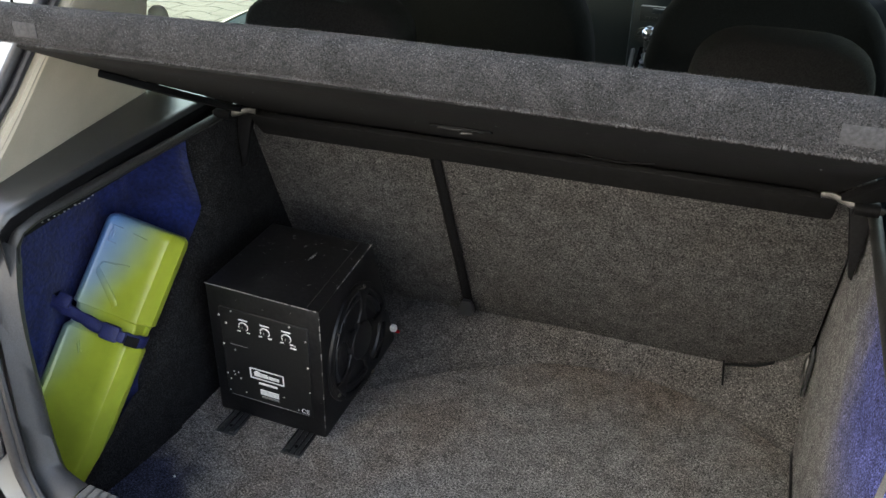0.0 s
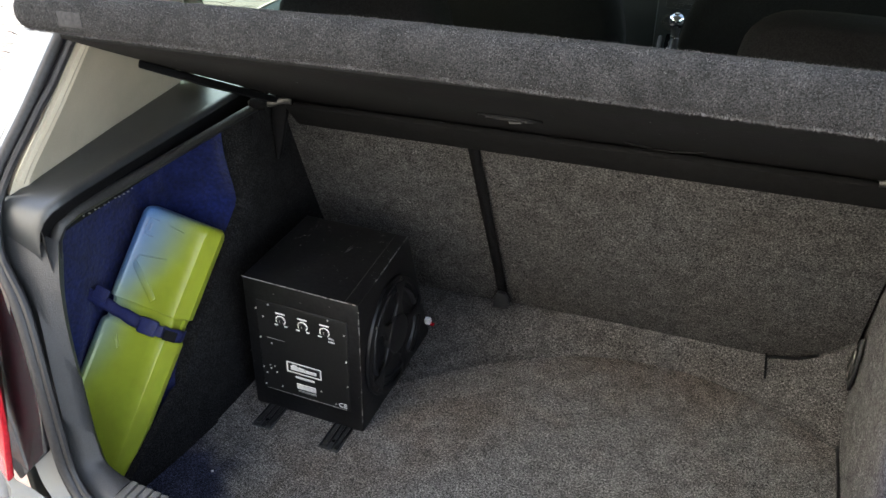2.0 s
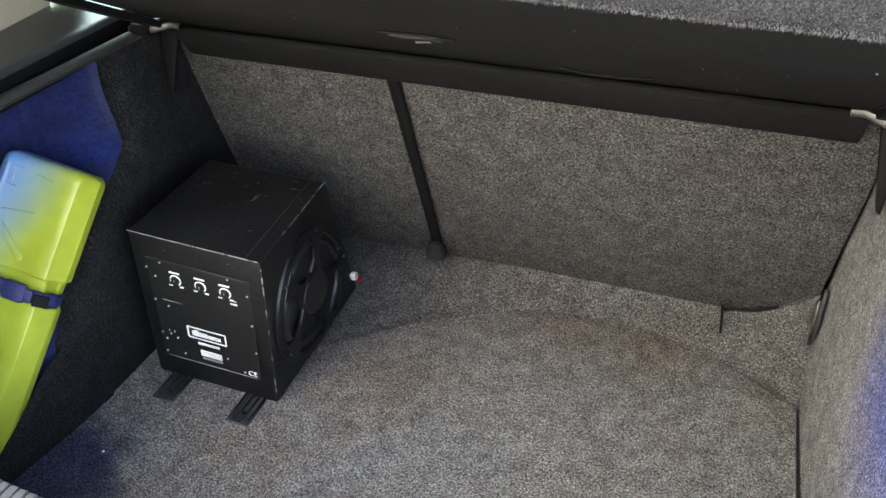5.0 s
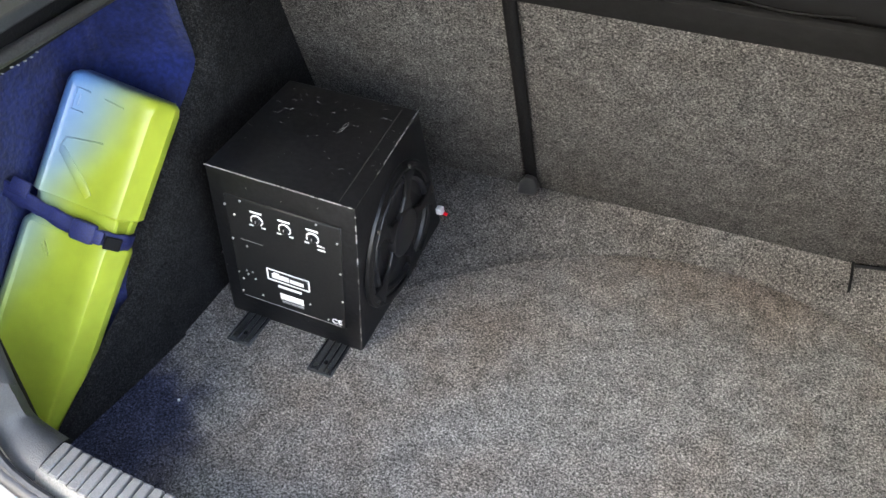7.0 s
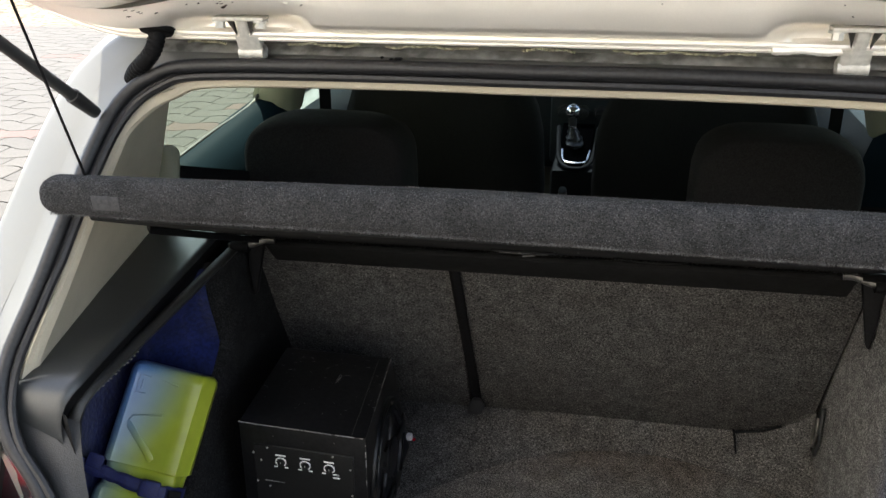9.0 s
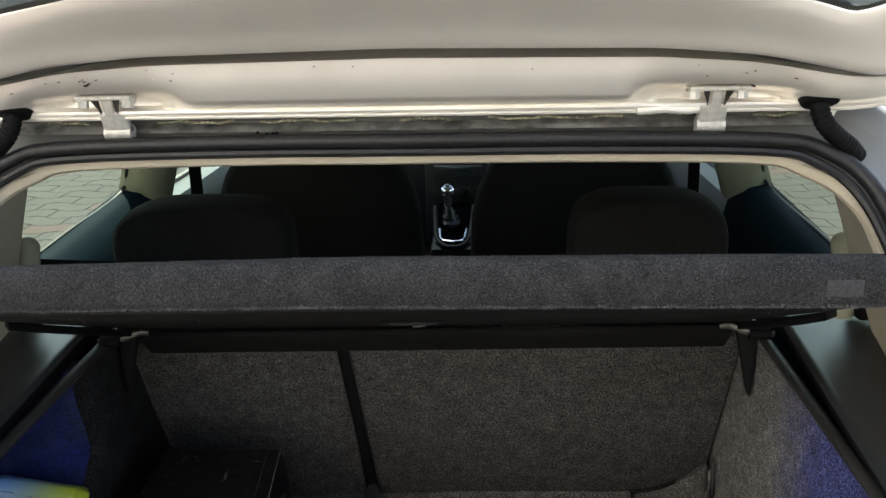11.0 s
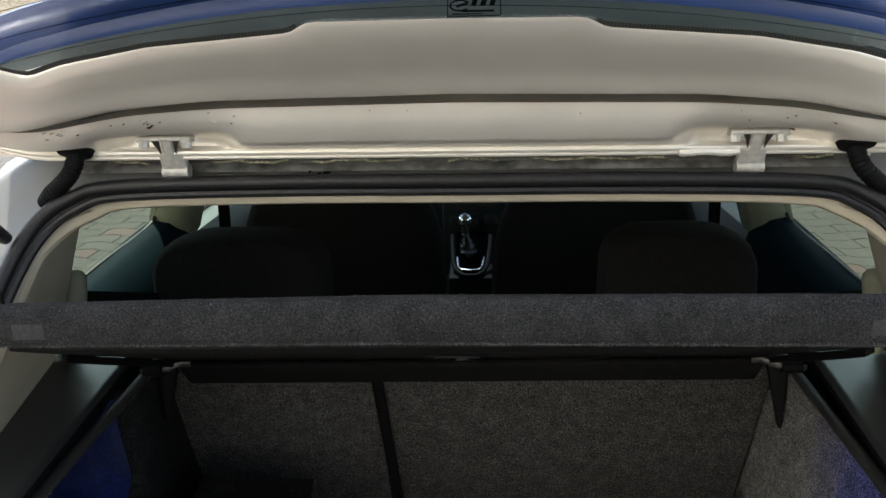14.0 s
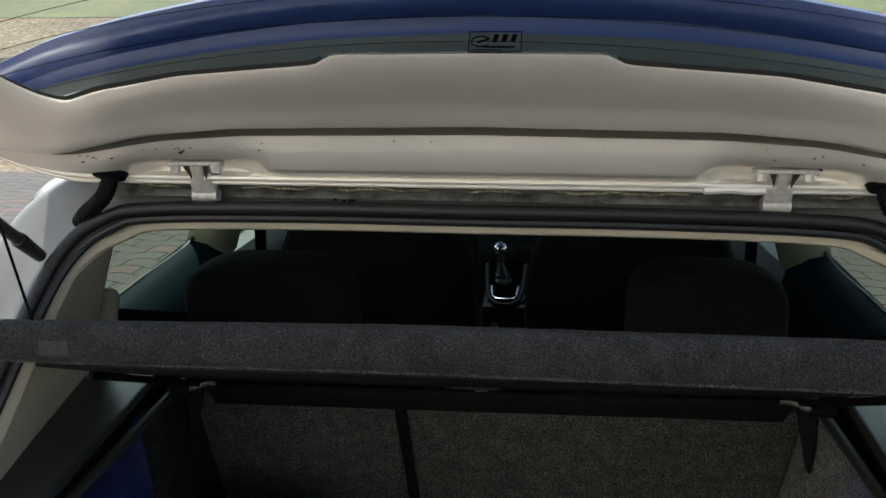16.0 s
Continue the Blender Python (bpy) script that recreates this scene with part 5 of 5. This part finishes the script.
sub_part("sticker", box((px0(.51), -.0045, pz(.858)), (.036, .001, .0115), 0), WHITEINK, plate, "white sticker")
sub_part("caption", box((px0(.515), -.0045, pz(.915)), (.034, .001, .0036), 0), GREYINK, plate, "grey bar")
cu = bpy.data.curves.new("ce_mark", "FONT")
cu.body, cu.size, cu.extrude, cu.align_x = "CE", .013, .0003, "CENTER"
ce = new("ce_mark", cu)
ce.parent = plate
o, ex, ez = on_sub((px0(.92), -.0042, pz(.965))), on_sub((px0(.95), -.0042, pz(.965))), on_sub((px0(.92), -.0042, pz(.90)))
ex, ez = (ex - o).normalized(), (ez - o).normalized()
ce.matrix_basis = Matrix.Translation(o) @ Matrix((ex, ez, ex.cross(ez))).transposed().to_4x4()
ce.data.materials.append(WHITEINK)
rnd = random.Random(4)
for fx, fz in ((.0, .09), (.145, .02), (.97, .135), (.02, .40), (.98, .42), (.985, .70), (.02, .74), (.03, .94), (.80, .02), (.84, .95), (.075, .16), (.145, .44), (.10, .70), (.055, .80), (.11, .735), (.155, .70), (.175, .765), (.225, .92), (.68, .845), (.60, .66)):
    sub_part("screw", cyl((px0(fx), -.002, pz(fz)), (px0(fx), -.0052, pz(fz)), .0017 if fz < .5 else .0014, None, 8), PALE if (fx * 37) % 2 < 1.2 else GREYINK, plate, "small screw")
# driver on the side that faces across the boot
cy, cz, R = D * .49, H * .465, .114
circle = lambda x, r, n: [(x, cy + r * math.cos(t), cz + r * math.sin(t)) for t in np.linspace(0, 2 * math.pi, n + 1)[:-1]]
drv = sub_part("driver", cyl((-.004, cy, cz), (.003, cy, cz), R, None, 40, None, True, .002), CONE, sub, "black loudspeaker with spoked basket")
sub_part("rim", sweep(circle(.003, R, 48), .0055, 8, None, True, 1.0, (1, 0, 0)), BOXPAINT, drv, "black rim")
for k in range(5):
    a0 = radians(66 + 72 * k)
    u, v = Vector((0, math.cos(a0), math.sin(a0))), Vector((0, -math.sin(a0), math.cos(a0)))
    c0 = Vector((.0045, cy, cz))
    poly = [c0 + u * r + v * w for r, w in ((.038, -.020), (.060, -.009), (.084, -.011), (.106, -.028), (.106, .028), (.084, .011), (.060, .009), (.038, .020))]
    sub_part("spoke", prism([tuple(p) for p in poly], (.007, 0, 0), None, .002), BOXPAINT, drv)
    b0 = a0 + radians(36)
    arc = [(.006, cy + .104 * math.cos(t), cz + .104 * math.sin(t)) for t in np.linspace(b0 - .42, b0 + .42, 12)]
    # Chrome on the two lower openings stands in for their highlights.
    sub_part("highlight_edge", sweep(arc, .0011, 6), CHROME if k in (2, 3) else STEEL, drv, "metal edge of the opening, chrome for its highlight")
    sub_part("basket_screw", cyl((.004, cy + .111 * math.cos(a0), cz + .111 * math.sin(a0)), (.0125, cy + .111 * math.cos(a0), cz + .111 * math.sin(a0)), .0035, None, 8), STEEL, drv, "steel screw")
sub_part("basket_ring", sweep(circle(.006, R * .955, 48), .0062, 8, None, True, .6, (1, 0, 0)), BOXPAINT, drv, "black basket ring")
sub_part("surround", sweep(circle(.004, R * .80, 40), .006, 8, None, True, 1.0, (1, 0, 0)), RUBBER, drv, "black rubber surround")
sub_part("magnet", cyl((0, cy, cz), (.014, cy, cz), .045, .039, 28, None, True, .003), CONE, drv, "round magnet cap")
sub_part("plug", box((.007, D * .965, .046), (.012, .012, .016), .003), WHITEINK, sub, "white cable plug")
sub_part("plug", cyl((.008, D * .975, .036), (.014, D * .985, .030), .004, None, 8), REDLENS, sub, "red cable plug")
for x0 in (-.168, -.038):
    br = sub_part("bracket", box((x0, -.022, .0025), (.038, .064, .0025), .001, None, 1), PLASTIC, sub, "black slotted steel bracket")
    for dx in (-.0155, -.004, .006, .0155):
        sub_part("bracket_rail", box((x0 + dx, -.022, .0045), (.0035, .058, .0035), .0012, None, 1), BOXPAINT, br, "raised rail")
    for dx, dy in ((.0105, -.047), (-.0095, -.044)):
        sub_part("screw", cyl((x0 + dx, dy, .003), (x0 + dx, dy, .0065), .0036, None, 10), STEEL, br, "steel screw")
    sub_part("bracket_hole", cyl((x0 + .001, -.035, .0036), (x0 + .001, -.035, .0042), .0032, None, 10), BLACK, br)
for pts in (((-W + .004, .0006, H - .0006), (-W * .6, .0004, H - .0004), (-.004, .0006, H - .0006)), ((-.0006, .004, H - .0008), (-.0004, D * .5, H - .0004), (-.0006, D - .004, H - .0008))):
    sub_part("worn_edge", sweep(pts, .0004, 6), STEEL, sub, "pale worn edge")
sub_part("worn_edge", sweep(((-.0008, .0008, .02), (-.0005, .0005, H * .5), (-.0008, .0008, H - .01)), .0004, 6), STEEL, sub, "worn upright edge")
# scuffs on the lid and along its edges
SCUFF = mat("pale_scuff", (0.17, 0.17, 0.165), rough=0.7, scale=300, vary=0.4)
bm = bmesh.new()
for i in range(70):
    x, y = -W * rnd.random() ** 1.3 * .95 - .004, D * (.08 + .88 * rnd.random() ** .7)
    ln, an = rnd.choice((rnd.uniform(.001, .003), rnd.uniform(.001, .004), rnd.uniform(.004, .010))), rnd.uniform(-1.5, 1.5)
    box((0, 0, 0), (ln * .8, rnd.uniform(.0002, .0005), .0004), 0, Matrix.Translation((x, y, H + .0001)) @ Matrix.Rotation(an, 4, "Z"), 1, bm)
for i in range(10):      # a long double scratch towards the back
    box((0, 0, 0), (.009, .0005, .0004), 0, Matrix.Translation((-.085 + .003 * (i % 2), D * .60 + .005 * i * (1 if i < 6 else .3), H + .0001)) @ Matrix.Rotation(1.2 + .3 * (i % 3), 4, "Z"), 1, bm)
for i in range(34):
    box((-W * rnd.random(), .0010, H - .0010), (rnd.uniform(.003, .02), .0016, .0016), 0, None, 1, bm)
for i in range(22):
    box((-.001, D * rnd.uniform(.3, 1), H - .0010), (.0018, rnd.uniform(.002, .012), .0016), 0, None, 1, bm)
for i in range(16):
    box((-.001, .001, H * rnd.uniform(.1, .95)), (.0016, .0016, rnd.uniform(.002, .012)), 0, None, 1, bm)
for i in range(26):
    box((-W * rnd.random(), -.0002, H * rnd.uniform(.03, .97)), (rnd.uniform(.0008, .0022), .0008, rnd.uniform(.0006, .0012)), 0, None, 1, bm)
tagged(sub_part("scuffing", bm, SCUFF, sub, "pale scratches", None), "", "", "", "stuff")

# ---- lime case ----
case = thing("plastic_case", (-.58, .37, .60), "lime yellow plastic case with blue sky light painted on its end, strapped in a recess", "case")
tl, tr, mid_r = Vector((-.590, .533, .970)), Vector((-.470, .555, .932)), Vector((-.492, .462, .805))
up = (tr - mid_r).normalized()
acr = (tr - tl)
acr = (acr - up * acr.dot(up)).normalized()
nrm = acr.cross(up).normalized()
CM = Matrix((( *acr, ), (*up, ), (*nrm, ))).transposed().to_4x4()
CM.translation = tr + nrm * .006
CW, CL, CT = .127, .450, .046


def case_section(y, inset, drop, deep):
    """The case's outline across, at y along it: a raised rib at either side of a sunken field and a broad chamfer."""
    k = CW - inset
    pts = [(-k, -CT), (-k, -.016), (-k + .003, -.007), (-k + .009, -.002), (-k + .013, -.001), (-k + .017, -deep), (-.042, -deep), (-.037, -.001), (-.019, .000), (-.0165, -.0006), (-.0142, -.003), (-.004 - inset, -.026), (-.001 - inset, -.029), (-inset, -.034), (-inset, -CT)]
    return [tuple(CM @ Vector((x, y, n + (drop if n > -CT else 0)))) for x, n in pts]


rows = [case_section(*r) for r in ((0, .010, -.016, .002), (-.002, .006, -.008, .002), (-.006, .002, -.003, .002), (-.014, 0, 0, .002), (-.020, 0, 0, .003), (-.080, 0, 0, .003), (-.146, 0, 0, .003), (-.151, 0, 0, .002),
        (-.154, .005, -.003, .0015), (-.160, .006, -.004, .0015), (-.186, .006, -.004, .0015), (-.190, .002, -.001, .002), (-.194, 0, 0, .0035), (-.30, 0, 0, .0035), (-CL + .01, 0, 0, .0035), (-CL, .004, -.006, .002))]
bm = grid(rows, None, True)
bm.verts.ensure_lookup_table()
n = len(rows[0])
bm.faces.new(bm.verts[:n])
bm.faces.new(bm.verts[-n:])
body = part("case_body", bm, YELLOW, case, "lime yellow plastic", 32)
arrow = [(-.104, -.088), (-.106, -.098), (-.060, -.142), (-.054, -.135), (-.060, -.127)]
part("moulded_mark", prism([tuple(CM @ Vector((x, y, -.003))) for x, y in arrow], tuple(nrm * .0022), None, .0008), YELLOW, body, "raised moulded bar")
part("moulded_mark", sweep([tuple(CM @ Vector((x, y, -.002))) for x, y in ((-.060, -.072), (-.102, -.080), (-.106, -.092))], .0014, 6), YELLOW, body)
part("moulded_mark", sweep([tuple(CM @ Vector((x, y, -.002))) for x, y in ((-.092, -.020), (-.108, -.020), (-.108, -.046), (-.094, -.046))], .0013, 6), YELLOW, body)
part("moulded_mark", sweep([tuple(CM @ Vector((x, y, -.002))) for x, y in ((-.102, -.026), (-.102, -.040))], .0013, 6), YELLOW, body)
part("moulded_mark", sweep([tuple(CM @ Vector((x, y, -.002))) for x, y in ((-.074, -.022), (-.050, -.024))], .0013, 6), YELLOW, body)
part("moulded_mark", sweep([tuple(CM @ Vector((x, y, -.0025))) for x, y in ((-.092, -.212), (-.082, -.226), (-.090, -.206), (-.080, -.222))], .0009, 6), YELLOW, body)
strap = thing("luggage_strap", (-.58, .44, .77), "navy blue strap with buckle round the lime case", "strap")
sp = lambda x, y, o: tuple(CM @ Vector((x, y, o)))
band = smooth_path([sp(-CW - .085, -.152, -.012), sp(-CW - .05, -.158, -.004), sp(-CW - .02, -.164, .003), sp(-CW + .01, -.168, .005), sp(-.09, -.172, .006), sp(-.05, -.176, .007), sp(-.018, -.177, .003), sp(-.002, -.178, -.016), sp(-.002, -.178, -.04)], 6)
rows = []
for i, p in enumerate(band):      # the webbing twists and wrinkles a little on its way
    w = .0095 + .0008 * math.sin(i * .5) + .0005 * math.sin(i * 1.3)
    q = Vector(p) + nrm * (.0008 * math.sin(i * .8)) + up * (.0006 * math.sin(i * 1.1))
    rows.append([tuple(q - up * w), tuple(q - up * w * .3 + nrm * .0012 * math.sin(i * 2.1)), tuple(q + up * w * .4), tuple(q + up * w)])
shell(part("webbing", grid(rows), NAVY, strap, "navy webbing"), .003)
bk = box((-.045, -.176, .010), (.030, .026, .011), .004, CM, 2)
box((-.028, -.1765, .0095), (.016, .018, .008), .003, CM, 2, bk)
part("buckle", bk, NAVY, strap, "navy plastic buckle")
part("adjuster", box((-CW + .012, -.168, .0070), (.024, .021, .006), .004, CM @ Matrix.Rotation(radians(-6), 4, "Z"), 2), NAVY, strap, "navy strap adjuster")
part("strap_end", box((-.012, -.178, .003), (.020, .016, .004), .001, CM @ Matrix.Rotation(radians(35), 4, "Y"), 1), WEB, strap, "black strap end")

# ---- lint on the floor ----
lint = thing("lint", (-.441, .416, .561), "tiny white fluff speck on the luggage floor", "lint")
lb = bmesh.new()
bmesh.ops.create_icosphere(lb, subdivisions=1, radius=.0022)
bmesh.ops.translate(lb, vec=(-.441, .416, .562), verts=lb.verts)
part("fluff", lb, WHITEINK, lint)

# ---- paving ----
paving = setting("pavement", grid([[(x, y, -.012) for x in (-18.6, -1, 1, 9.8)] for y in (-6.4, 0, 9.3)]), SAND, "interlocking wavy paving stones, grey with some red rows", "pavement")
PL, PW, PZ = .40, .20, .034


def paver_outline(x, y, flip=1, g=.007):
    """A stone with wavy long sides, its middle at x, y."""
    wave = (0, .72, 1, .72, 0, -.72, -1, -.72, 0)
    low_side = [(x - PL / 2 + g / 2 + (PL - g) * i / 8, y - PW / 2 + g / 2 + flip * PZ * wave[i]) for i in range(9)]
    high_side = [(a, b + PW - g) for a, b in low_side]
    return low_side + high_side[::-1]


def paver_bm(x, y, own, flip=1):
    o = paver_outline(x, y, flip)
    n = len(o)
    lowv = [own.verts.new((a, b, -.02)) for a, b in o]
    topv = [own.verts.new((x + (a - x) * .985, y + (b - y) * .97, 0)) for a, b in o]
    shv = [own.verts.new((a, b, -.004)) for a, b in o]
    for i in range(n):
        j = (i + 1) % n
        own.faces.new((lowv[i], lowv[j], shv[j], shv[i]))
        own.faces.new((shv[i], shv[j], topv[j], topv[i]))
    for i in range(8):
        own.faces.new((topv[i], topv[i + 1], topv[16 - i], topv[17 - i]))


pm = [[mesh_of("paver", (lambda b: (paver_bm(0, 0, b, w), b)[1])(bmesh.new()), m0, 30) for m0 in (PAVER, PAVERRED)] for w in (1, -1)]
rest = [bmesh.new(), bmesh.new()]
near = 0
for j in range(-32, 47):
    y = j * PW
    for i in range(-46, 25):
        x = i * PL + (PL / 2 if j % 2 else 0)
        if abs(x) < .75 and -.2 < y < 4:
            continue
        red = 1 if (-4.5 < x < -.9 and -.5 < y < 2.3 + .5 * math.sin(x * 1.7) or rnd.random() < .06) else 0
        if -4.2 < x < -1.2 and .2 < y < 4.6 and near < 300:
            ob = new("paver", pm[j % 2][red])
            ob.parent = paving
            ob.location = (x, y, rnd.uniform(-.002, .002))
            near += 1
        else:
            paver_bm(x, y, rest[red], -1 if j % 2 else 1)
for k, m0 in ((0, PAVER), (1, PAVERRED)):
    tagged(part("paving_stones", rest[k], m0, paving, "", 30), "", "", "", "stuff")
